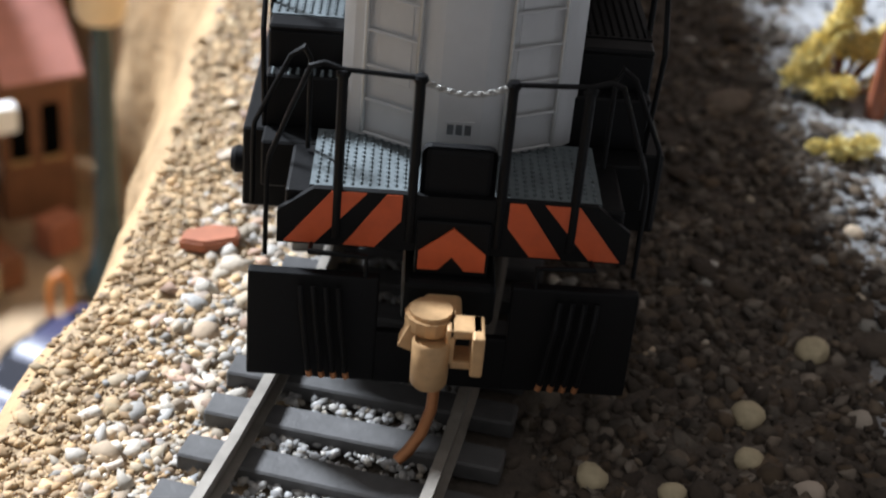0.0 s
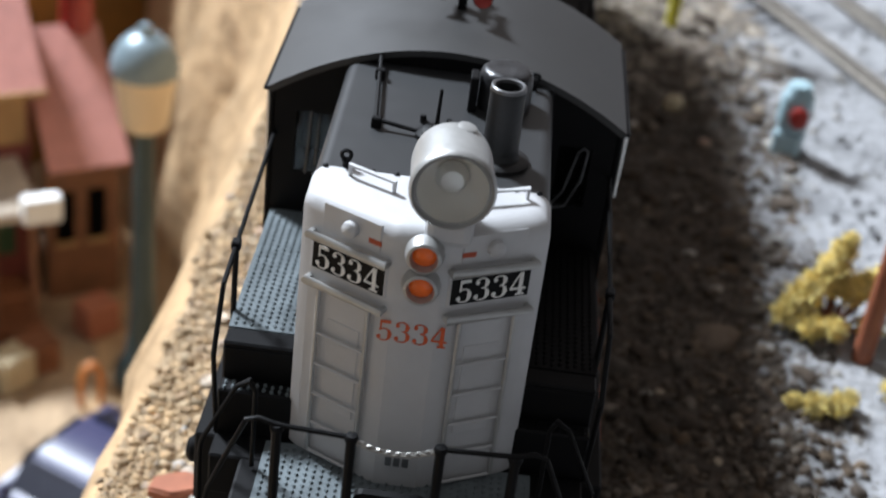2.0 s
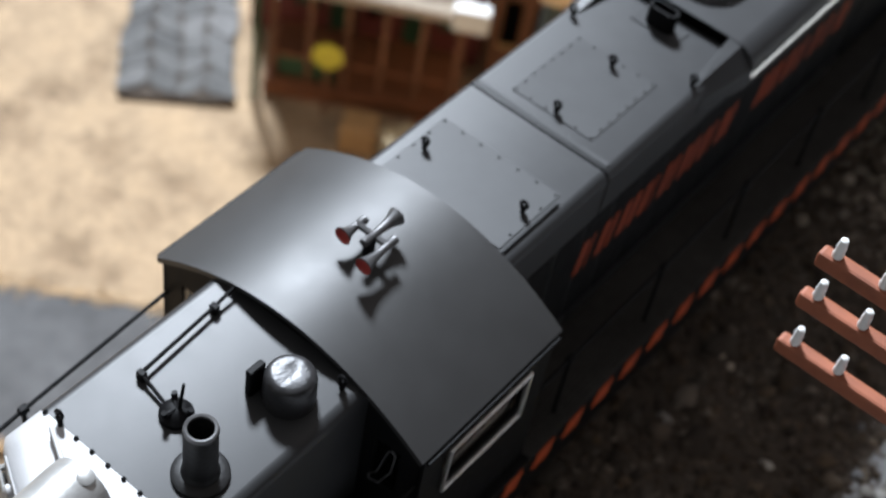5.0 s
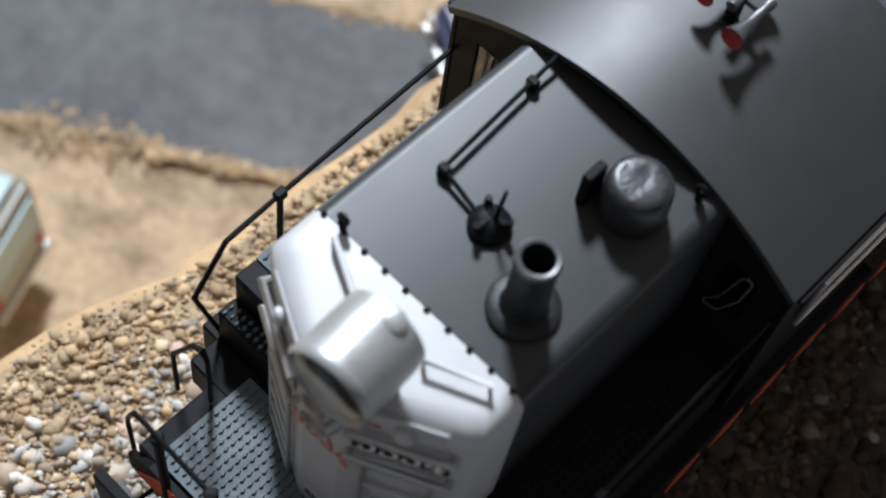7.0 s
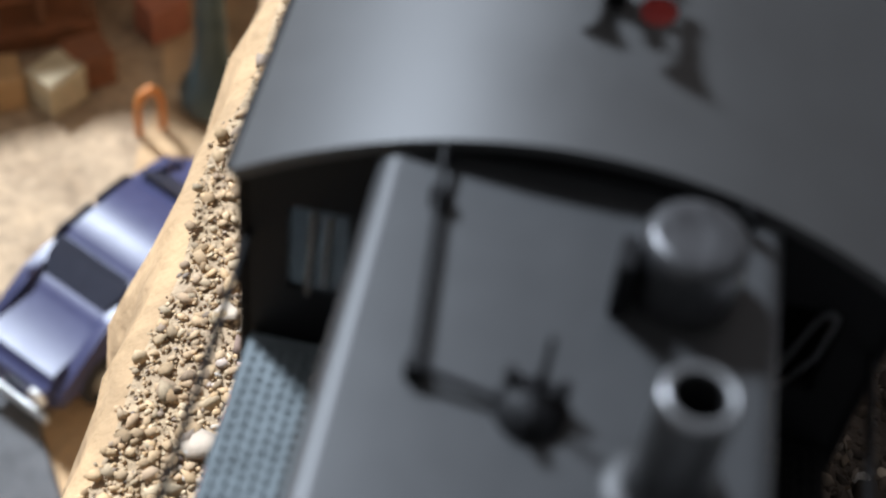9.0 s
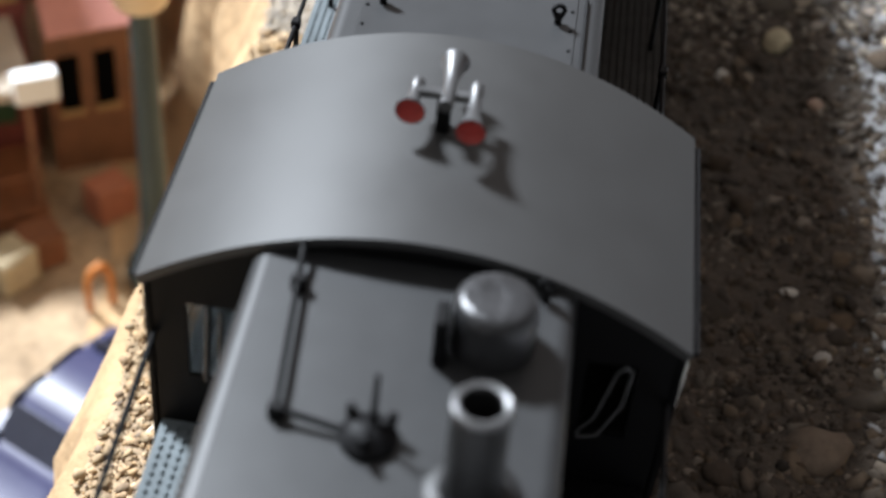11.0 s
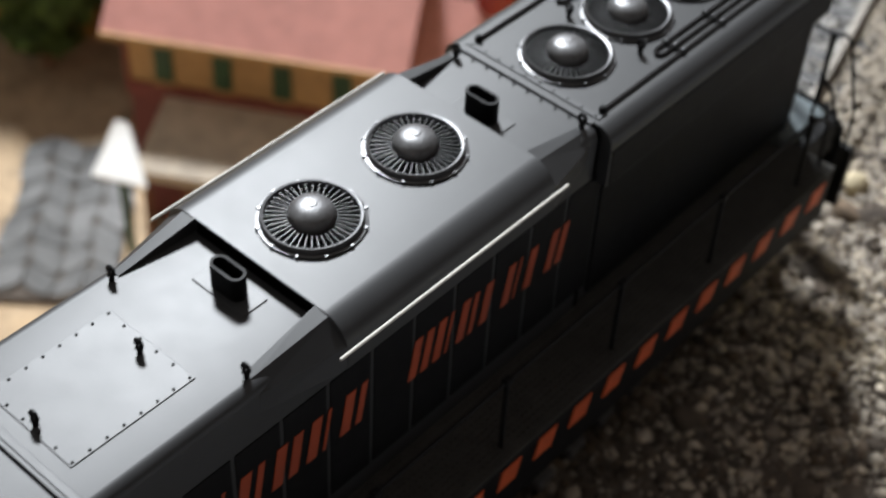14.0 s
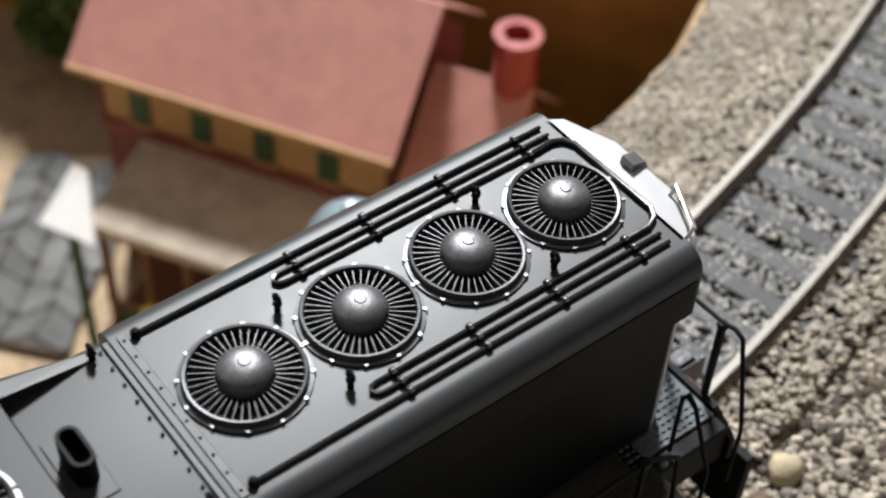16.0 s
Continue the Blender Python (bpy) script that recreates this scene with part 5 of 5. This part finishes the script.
sz = on_bank(5.5, 10.0)
sig = thing("dwarf_signal", "pale blue dwarf signal with a red lens on grey ground", "signal", (5.80, 12.25, sz + 0.16), -20)
sig.scale = (0.86, 0.86, 1.0)
part("signal_base", B(-0.30, 0.30, -0.25, 0.25, -0.5, 0.5, 0.08), PALEBLUE, sig)
part("signal_head", B(-0.33, 0.33, -0.26, 0.26, 0.45, 1.3, 0.22, 4), PALEBLUE, sig, smooth=True)
part("signal_hood", tube(bmesh.new(), [(0.14, -0.2, 0.85), (0.16, -0.36, 0.84)], 0.19, 16), RED, sig, "dark red lens hood")
part("signal_lens", lathe(bmesh.new(), [(0.16, 0), (0.1, 0.04), (0, 0.06)], 20, (0.16, -0.36, 0.84), (0, -1, 0)), RED, sig)
part("signal_cap", lathe(bmesh.new(), [(0.26, 0.0), (0.22, 0.1), (0.0, 0.16)], 20, (0, 0, 1.27)), PALEBLUE, sig, smooth=True)


def clump_mesh(name, centres, count, size, mat, seed):
    """A bush of many small leaves or tufts round branch lines."""
    rng = np.random.default_rng(seed)
    v, f = icosa(1)
    pts, faces = [], []
    for i in range(count):
        c = centres[rng.integers(len(centres))]
        d = rng.normal(0, 1, 3)
        d = d / np.linalg.norm(d) * c[3] * rng.uniform(0.35, 1.0) ** 0.6
        p = np.array(c[:3]) + d * np.array([1, 1, 0.75])
        s = size * rng.uniform(0.5, 1.3)
        q = v * (1 + 0.45 * rng.uniform(-1, 1, (len(v), 1))) * s * rng.uniform(0.6, 1.4, 3) + p
        faces.append(f + len(v) * i)
        pts.append(q)
    me = bpy.data.meshes.new(name)
    me.from_pydata((np.concatenate(pts) * K).tolist(), [], np.concatenate(faces).tolist())
    me.materials.append(mat)
    return me


def strand_mesh(name, centres, count, size, mat, seed):
    """Tangled lichen: thin crooked strands that fork out from the cushions' middles."""
    rng = np.random.default_rng(seed)
    verts, faces = [], []
    for i in range(count):
        c = centres[rng.integers(len(centres))]
        d = rng.normal(0, 1, 3)
        d[2] = abs(d[2]) * 0.8 - 0.15
        d /= np.linalg.norm(d)
        p = np.array(c[:3]) + d * c[3] * rng.uniform(0.1, 0.55)
        r = size * rng.uniform(0.6, 1.3)
        step = c[3] * rng.uniform(0.13, 0.25)
        k0 = len(verts)
        for j in range(5):
            w = r * (1 - 0.17 * j)
            a = rng.uniform(0, 6.28)
            for m in range(3):
                verts.append(tuple((p + w * np.array([math.cos(a + m * 2.09), math.sin(a + m * 2.09), 0.5 * math.sin(a + m * 4)])) * K))
            if j:
                for m in range(3):
                    n = (m + 1) % 3
                    b = k0 + (j - 1) * 3
                    faces.append((b + m, b + n, b + 3 + n, b + 3 + m))
            d = d + rng.normal(0, 0.55, 3)
            d /= np.linalg.norm(d)
            p = p + d * step
        faces.append((k0 + 12, k0 + 13, k0 + 14))
    me = bpy.data.meshes.new(name)
    me.from_pydata(verts, [], faces)
    me.materials.append(mat)
    return me


def bush(name, label, x, y, z, blobs, count, size, mat, seed, maker=None):
    th = thing(name, label, "bush", (x, y, z))
    stem = bmesh.new()
    for bx, by, bz, r in blobs:
        tube(stem, [(0, 0, -0.1), (bx * 0.5, by * 0.5, bz * 0.4), (bx, by, bz)], 0.04, 6)
    part("stems", stem, WOOD, th)
    link("foliage", (maker or clump_mesh)("foliage", blobs, count, size, mat, seed), th)
    return th


bush("lichen_bush", "dry yellow lichen bush on grey rubble", 5.75, 6.7, on_bank(5.75, 6.7),
     [(-0.62, -0.1, 0.22, 0.24), (-0.42, 0.0, 0.45, 0.27), (-0.22, 0.1, 0.68, 0.27), (-0.05, 0.2, 0.92, 0.25), (0.05, 0.3, 1.15, 0.2), (0.1, 0.3, 1.34, 0.13), (0.25, 0.1, 0.62, 0.28), (0.55, 0.2, 0.72, 0.26), (0.8, 0.3, 0.9, 0.22), (0.9, 0.1, 0.5, 0.26), (1.15, 0.2, 0.6, 0.2), (-0.3, -0.35, 0.2, 0.22), (0.0, -0.4, 0.25, 0.2), (0.55, -0.25, 0.25, 0.2)], 7500, 0.024, LICHEN, 11, strand_mesh)
bush("lichen_bush", "low tuft of dry yellow lichen on dark soil", 5.3, 4.55, on_bank(5.3, 4.55),
     [(0, 0, 0.14, 0.2), (0.32, 0.05, 0.16, 0.2), (-0.28, 0.1, 0.1, 0.14), (0.5, 0.3, 0.12, 0.13)], 1500, 0.021, LICHEN, 12, strand_mesh)
bush("lichen_bush", "small yellow lichen tuft beside the pole", 6.5, 5.15, on_bank(6.5, 5.15),
     [(0, 0, 0.2, 0.22), (0.3, 0.2, 0.25, 0.24), (0.1, -0.4, 0.12, 0.18), (0.5, -0.1, 0.3, 0.2)], 2200, 0.022, LICHEN, 13, strand_mesh)

tile = thing("terracotta_shard", "flat red terracotta shard on ballast", "stone", (-2.56, 1.46, on_bank(-2.56, 1.46) + 0.09), 15)
bm = bmesh.new()
prism(bm, [(-0.36, -0.10), (-0.09, -0.22), (0.30, -0.15), (0.36, 0.09), (0.09, 0.21), (-0.26, 0.14)], "z", -0.08, 0.08)
bmesh.ops.bevel(bm, geom=list(bm.edges), offset=0.03, segments=2, affect="EDGES")
part("shard", bm, TERRACOTTA, tile)
for x, y, r, lab in ((4.02, 0.0, 0.19, "round cream pebble on dark soil"), (3.9, 13.6, 0.22, "angular yellow stone on dark soil"), (3.13, -1.2, 0.17, "rounded tan pebble on dark soil"), (3.01, -1.9, 0.15, "tan pebble on dark soil"), (1.45, -2.36, 0.16, "pale tan pebble beside the rail"), (2.2, -2.5, 0.14, "cream pebble on dark soil"), (-1.9, 19.9, 0.2, "pale yellow stone by the rail"), (1.35, 20.9, 0.22, "pale yellow stone by the rail")):
    st_ = thing("stone", lab, "stone", (x, y, on_bank(x, y)))
    bm = bmesh.new()
    bmesh.ops.create_icosphere(bm, subdivisions=2, radius=r)
    for v in bm.verts:
        v.co *= 1 + 0.35 * noise.noise(v.co * 5 + Vector((x, y, 0)))
        v.co.z = v.co.z * 0.75 + r * 0.4
    part("stone_body", bm, SANDSTONE, st_, smooth=True)


# ---- village below the cliff ----
HD = Vector((0.855, 0.518, 0)).normalized()
HANG = math.degrees(math.atan2(HD.y, HD.x))


# road: a slab 4 mm or so proud of the sand
road = thing("road", "dark grey asphalt village road", "road", (-14.3, 4.2, VILLAGE), math.degrees(math.atan2(0.55, 0.835)), kind="structure")
part("road_slab", B(-60, 9.0, 0.0, 4.7, -0.3, 0.15, 0.08, 1), ASPHALT, road)


def road_edge(rng, n):
    """Sand strewn unevenly over both edges of the road."""
    u = rng.uniform(-24, 8.8, n)
    spread = 0.05 + 0.22 * (0.5 + 0.5 * np.sin(u * 0.9 + np.sin(u * 2.3)))
    v = np.where(rng.uniform(0, 1, n) < 0.7, 0.0, 4.7) + rng.normal(0, 1, n) * spread
    d = math.hypot(0.55, 0.835)
    cx, sx = 0.835 / d, 0.55 / d
    return np.stack([-14.3 + u * cx - v * sx, 4.2 + u * sx + v * cx, np.full(n, VILLAGE + 0.16)], 1)


scatter("sand_drift", 9000, road_edge, lambda r, n: 0.02 + 0.05 * r.uniform(0, 1, n) ** 2, TANGRAVEL, "loose tan sand strewn over the road's edges", "sand", 1, seed=51, jag=0.4, flat=0.35)


def house():
    """Two-storey house: eave along x, front to -y, base at 0."""
    h = thing("village_house", "dark red house with faded pink roof and tan upper wall", "house", (-14.58, 22.43, VILLAGE + 0.21), HANG)
    h.scale = (0.917, 0.917, 0.917)
    L, D, E, R = 4.15, 5.6, 7.0, 9.3
    part("lower_wall", B(-L + 0.35, L - 0.35, 0.5, D - 0.5, -0.8, 4.9), WALLRED, h)
    part("upper_wall", B(-L + 0.4, L - 0.4, 0.55, D - 0.55, 4.9, E), WALLTAN, h)
    part("belt", B(-L + 0.25, L - 0.25, 0.42, D - 0.42, 4.55, 4.95, 0.05), WALLRED, h)
    for s in (-1, 1):
        bm = prism(bmesh.new(), [(0.5, 4.9), (D - 0.5, 4.9), (D - 0.5, E), (D / 2, R - 0.15), (0.5, E)], "x", *sorted((s * (L - 0.38), s * (L - 0.25))))
        part("gable_wall", bm, WALLRED, h)
    for ya, yb in ((-0.15, D / 2), (D + 0.15, D / 2)):
        n = 30
        for k in range(n):
            f0, f1 = k / n, (k + 1) / n
            za, zb = E - 0.1 + (R - E + 0.1) * f0, E - 0.1 + (R - E + 0.1) * f1
            pa, pb = ya + (yb - ya) * f0, ya + (yb - ya) * f1
            part("roof_course", prism(bmesh.new(), [(pa, za + 0.03), (pa, za + 0.10), (pb, zb + 0.088), (pb, zb)], "x", -L - 0.05, L + 0.05), ROOFPINK, h)
    part("eave_board", B(-L - 0.05, L + 0.05, -0.22, -0.12, E - 0.18, E + 0.02, 0.02), WALLTAN, h)
    for i in range(4):
        x = -2.75 + i * 1.68
        w = part("window", B(x - 0.27, x + 0.27, 0.47, 0.55, 5.1, 6.65, 0.03), GREEN, h, "dark green shuttered window")
        part("window_sill", B(x - 0.33, x + 0.33, 0.40, 0.55, 5.0, 5.1, 0.02), WALLTAN, w)
    # porch
    porch = new("porch")
    porch.parent = h
    x0, x1 = -2.75, 3.4
    bm = prism(bmesh.new(), [(-2.3, 4.18), (-2.3, 4.33), (0.5, 4.66), (0.5, 4.50)], "x", x0, x1)
    part("porch_roof", bm, PORCHTAN, porch, "weathered tan porch roof")
    part("porch_fascia", B(x0, x1, -2.4, -2.3, 3.98, 4.31, 0.03), PORCHTAN, porch)
    for i in range(6):
        x = x0 + 0.2 + i * (x1 - x0 - 0.4) / 5
        part("porch_post", B(x - 0.1, x + 0.1, -2.2, -2.0, -0.6, 4.16, 0.03), BROWNWOOD, porch)
    part("porch_floor", B(x0, x1, -2.4, 0.5, -0.6, 0.35, 0.03), WOOD, porch)
    part("porch_rail", B(x0, x1, -2.15, -2.05, 1.2, 1.35, 0.03), WOOD, porch)
    part("porch_panel", B(x0 + 0.4, x0 + 2.2, -2.13, -2.07, 0.4, 1.2, 0.02), GREEN, porch)
    for i in range(5):
        x = x0 + 0.8 + i * 1.2
        part("door" if i % 2 else "shop_window", B(x - 0.42, x + 0.42, 0.42, 0.52, 0.4 if i % 2 else 1.2, 3.1, 0.03), GREEN if i != 2 else VOID, h)
    bm = bmesh.new()
    lo = [(x0 - 1.0, -2.85, 4.35), (x0 + 0.55, -2.95, 4.3), (x0 - 0.38, -1.5, 5.15), (x0 - 0.72, -1.5, 5.2)]
    va = [bm.verts.new(p) for p in lo]
    vb = [bm.verts.new((x, y + 0.1, z - 0.16)) for x, y, z in lo]
    bm.faces.new(va)
    bm.faces.new(vb[::-1])
    for k in range(4):
        bm.faces.new((va[k], va[(k + 1) % 4], vb[(k + 1) % 4], vb[k]))
    part("porch_gable", bm, WHITEP, porch, "bright white porch gable")
    part("gable_post", B(x0 - 0.3, x0 - 0.1, -2.8, -2.6, -0.6, 4.3, 0.03), GREEN, porch)
    part("sign_board", B(x1 - 0.55, x1 + 0.55, -2.75, -2.25, 4.03, 4.83, 0.06), WHITEP, porch, "bright white sign board")
    return h


house()
tank = thing("red_chimney", "round dark red chimney beside the house", "chimney", (-11.31, 27.56, VILLAGE))
part("chimney_shaft", lathe(bmesh.new(), [(0.57, 0), (0.51, 6.4), (0.465, 8.2), (0, 8.2)], 24), CHIMNEY, tank, smooth=True)
part("chimney_rim", lathe(bmesh.new(), [(0.42, 8.15), (0.52, 8.25), (0.52, 8.5), (0.32, 8.5), (0.28, 8.22)], 24), CHIMNEY, tank, smooth=True)
def annex():
    """Lean-to wing on the house's end: gabled shingle roof over a brown wall with dark windows."""
    h = thing("house_annex", "brown house annex with a faded pink shingle roof", "annex", (-14.58, 22.43, VILLAGE + 0.21), HANG)
    xa, xb, front, ridge, back = 3.72, 5.95, -0.75, 2.5, 5.0
    part("front_wall", B(xa, xb - 0.15, front + 0.45, front + 0.6, -0.6, 4.35), BROWNWOOD, h)
    part("side_wall", prism(bmesh.new(), [(front + 0.6, -0.6), (back - 0.4, -0.6), (back - 0.4, 4.7), (ridge, 6.75), (front + 0.6, 4.45)], "x", xb - 0.3, xb - 0.15), BROWNWOOD, h)
    n = 22
    for ya, yb, za, zb in ((front, ridge, 4.15, 7.0), (back, ridge, 4.6, 7.0)):
        for k in range(n):
            f0, f1 = k / n, (k + 1) / n
            pa, pb, qa, qb = ya + (yb - ya) * f0, ya + (yb - ya) * f1, za + (zb - za) * f0, za + (zb - za) * f1
            part("roof_course", prism(bmesh.new(), [(pa, qa + 0.03), (pa, qa + 0.10), (pb, qb + 0.088), (pb, qb)], "x", xa, xb + 0.05), ROOFPINK, h)
    part("eave_board", B(xa, xb + 0.05, front + 0.03, front + 0.10, 4.02, 4.17, 0.02), BROWNWOOD, h)
    for x in (4.25, 5.15):
        w = part("window", B(x - 0.26, x + 0.26, front + 0.40, front + 0.452, 1.7, 3.3, 0.02), VOID, h, "dark window")
        part("window_sill", B(x - 0.32, x + 0.32, front + 0.30, front + 0.448, 1.58, 1.69, 0.02), WALLTAN, w)
    return h


annex()
lampp = thing("street_lamp", "green-grey street lamp with a cream lantern", "street lamp", (-7.70, 20.84, VILLAGE + 0.1))
part("lamp_base", lathe(bmesh.new(), [(0.75, 0), (0.75, 0.4), (0.5, 0.8), (0.36, 1.6), (0.34, 2.4)], 24), LAMPGREEN, lampp, smooth=True)
part("lamp_shaft", rod(bmesh.new(), (0, 0, 2.2), (0, 0, 7.6), 0.32, 0.25, 20), LAMPGREEN, lampp, smooth=True)
part("lantern", lathe(bmesh.new(), [(0.28, 7.6), (0.52, 7.68), (0.60, 7.82), (0.78, 9.2), (0.0, 9.2)], 32), LAMPGLOW, lampp, "cream translucent lantern glass", smooth=True)
part("lantern_cap", lathe(bmesh.new(), [(0.82, 9.15), (0.84, 9.32), (0.78, 9.58), (0.62, 9.88), (0.38, 10.1), (0.18, 10.16), (0.14, 10.36), (0.0, 10.4)], 32), LAMPCAP, lampp, smooth=True)


def car(name, label, x, y, rz, paint, van=False):
    """A small car, front to -y."""
    c = thing(name, label, "van" if van else "car", (x, y, VILLAGE + 0.22), rz)
    prof = [(-2.9, 0.35), (-2.95, 0.75), (-2.85, 1.05), (-1.4, 1.25), (-0.7, 1.75), (1.1, 1.78), (1.9, 1.25), (2.85, 1.15), (2.95, 0.7), (2.9, 0.35)]
    if van:
        prof = [(-2.9, 0.35), (-2.95, 0.9), (-2.7, 1.35), (-2.0, 2.3), (2.8, 2.35), (2.95, 2.1), (2.95, 0.35)]
    bm = prism(bmesh.new(), prof, "x", -1.0, 1.0)
    bmesh.ops.bevel(bm, geom=[e for e in bm.edges], offset=0.22 if not van else 0.12, segments=3, affect="EDGES")
    body = part("body", bm, paint, c, smooth=True)
    c.scale = (1.1, 1.08, 1.3)
    if not van:
        for s in (-1, 1):
            part("side_window", prism(bmesh.new(), [(-1.1, 1.28), (-0.6, 1.66), (0.2, 1.68), (0.2, 1.28)], "x", *sorted((s * 1.0, s * 1.015))), DARKGLASS, c)
            part("side_window", prism(bmesh.new(), [(0.3, 1.28), (0.3, 1.68), (1.0, 1.68), (1.6, 1.28)], "x", *sorted((s * 1.0, s * 1.015))), DARKGLASS, c)
        for pts in ([(-1.36, 1.29), (-0.76, 1.75)], [(1.86, 1.31), (1.18, 1.76)]):
            (ya, za), (yb, zb) = pts
            k = -0.03 if ya < 0 else 0.03
            part("windscreen", prism(bmesh.new(), [(ya + k, za), (yb + k, zb), (yb, zb + 0.02), (ya, za + 0.02)], "x", -0.82, 0.82), DARKGLASS, c)
    if van:
        part("rear_window", B(-0.8, 0.8, 2.94, 2.99, 1.25, 2.05, 0.05), PALEBLUE, c, "pale blue rear window")
        part("roof_window", B(-0.75, 0.75, 1.6, 2.7, 2.34, 2.40, 0.04), PALEBLUE, c, "pale blue roof pane")
    for s in (-1, 1):
        part("headlight", lathe(bmesh.new(), [(0.18, 0), (0.16, 0.06), (0, 0.1)], 18, (s * 0.7, -2.92, 0.82), (0, -1, 0)), WHITEP, c, "round white headlight", smooth=True)
        part("tail_light", lathe(bmesh.new(), [(0.13, 0), (0.1, 0.05), (0, 0.07)], 14, (s * 0.75, 2.93, 0.85), (0, 1, 0)), RED, c, "red tail light", smooth=True)
        for y in (-1.8, 1.75):
            wh = part("wheel", lathe(bmesh.new(), [(0.0, -0.12), (0.40, -0.12), (0.45, -0.06), (0.45, 0.06), (0.40, 0.12), (0.24, 0.12), (0.22, 0.08), (0, 0.08)], 24, (s * 0.95, y, 0.45), (s, 0, 0)), RUBBER, c, smooth=True)
            part("rim", lathe(bmesh.new(), [(0.22, 0.09), (0.1, 0.12), (0, 0.12)], 18, (s * 0.95, y, 0.45), (s, 0, 0)), BRIGHT, wh)
    for y in (-2.95, 2.95):
        part("bumper", B(-0.95, 0.95, *sorted((y, y + math.copysign(0.1, y))), 0.4, 0.6, 0.04), BRIGHT, c)
    return c


car("parked_car", "dark blue glossy saloon car on the road", -7.55, 14.6, -26, CARBLUE)
car("parked_van", "pale grey-green van with light blue windows parked on the sand", -13.7, 0.4, -66, PALEVAN, van=True)

arch = thing("orange_arch", "orange plastic arch standing on sand", "arch", (-8.75, 19.6, VILLAGE), 40)
arch.scale = (0.42, 0.5, 0.55)
part("arch_tube", tube(bmesh.new(), [(-0.7, 0, 0), (-0.7, 0, 1.5), (-0.45, 0, 2.1), (0.1, 0, 2.3), (0.5, 0, 2.0), (0.65, 0, 1.4), (0.65, 0, 0)], 0.2, 12), OLDORANGE, arch, smooth=True)
for i, (dx, dy, mat, lab) in enumerate(((0.6, -3.6, WALLTAN, "tan wooden crate in front of the porch"), (2.6, -3.4, WOOD, "small brown crate in front of the porch"), (4.6, -2.2, TERRACOTTA, "dull red crate beside the porch"), (1.8, -3.9, SANDSTONE, "pale yellow wooden crate in front of the porch"))):
    p = Vector((-14.6, 22.4, VILLAGE)) + HD * dx + Vector((-HD.y, HD.x, 0)) * dy
    cr = thing("crate", lab, "crate", p, HANG + 10 * i, group="crates by the porch")
    part("crate_box", B(-0.5, 0.5, -0.4, 0.4, 0.0, 1.0, 0.04), mat, cr)
    for k in (-0.3, 0.05, 0.4):
        part("slat", B(-0.53, 0.53, -0.44, -0.40, 0.45 + k - 0.1, 0.45 + k + 0.1, 0.01, 1), mat, cr)
barrel = Vector((-14.6, 22.4, VILLAGE)) + HD * -0.6 + Vector((-HD.y, HD.x, 0)) * -2.62
rs = thing("round_sign", "round yellow sign in front of the porch", "sign", barrel, HANG)
part("sign_stick", rod(bmesh.new(), (0, 0, 0), (0, 0, 2.6), 0.06), WOOD, rs)
part("sign_plate", lathe(bmesh.new(), [(0, 0), (0.45, 0), (0.45, 0.06), (0, 0.06)], 28, (0, -0.06, 2.3), (0, -1, 0)), YELLOW, rs)

bush("garden_bush", "dark green bush at the foot of the backdrop", -25.0, 23.2, VILLAGE, [(0, 0, 1.6, 1.2), (0.7, 0.5, 2.9, 1.1), (-0.8, -0.2, 3.1, 1.1), (0.2, 0.1, 4.3, 1.0), (0.9, 0.6, 4.0, 0.8)], 1800, 0.15, LEAF, 21)

# flagstone path by the porch corner: close-set uneven slabs with dark joints
path = thing("flagstone_path", "grey path of close-set uneven flagstones beside the porch", "path", (-18.7, 19.0, VILLAGE + 0.14), 132, kind="structure")
part("path_bed", B(-2.6, 3.6, -1.6, 1.6, -0.3, 0.02, 0.02, 1), SOIL, path, "dark earth in the joints")
rngp = random.Random(41)
NX, NY = 7, 4
corner = {(i, j): (-2.6 + 6.0 * i / NX + (0.43 if j % 2 else 0.0) + rngp.uniform(-0.17, 0.17), -1.7 + 3.4 * j / NY + rngp.uniform(-0.15, 0.15)) for i in range(NX + 1) for j in range(NY + 1)}
for i in range(NX):
    for j in range(NY):
        q = [corner[i, j], corner[i + 1, j], corner[i + 1, j + 1], corner[i, j + 1]]
        cx, cy = sum(p[0] for p in q) / 4, sum(p[1] for p in q) / 4
        # cut the corners off and shrink, so that the joints show
        out = []
        for k in range(4):
            for o in (q[k - 1], q[(k + 1) % 4]):
                f = rngp.uniform(0.10, 0.24)
                x, y = q[k][0] + (o[0] - q[k][0]) * f, q[k][1] + (o[1] - q[k][1]) * f
                out.append((cx + (x - cx) * 0.93, cy + (y - cy) * 0.93))
        bm = prism(bmesh.new(), out, "z", -0.1, 0.07 + rngp.uniform(0, 0.06))
        part("flagstone", bm, FLAG, path)

# brown backdrop board far behind the village
bd = thing("backdrop", "plain brown backdrop board behind the village", "backdrop", (-18.3, 29.2, VILLAGE), HANG, kind="structure")
part("board", B(-60, 24, 0, 1.0, -1, 8.5), BROWNWALL, bd)
part("board_top", B(4, 24, 0, 1.0, 8.502, 12.5), BROWNWALL, bd)
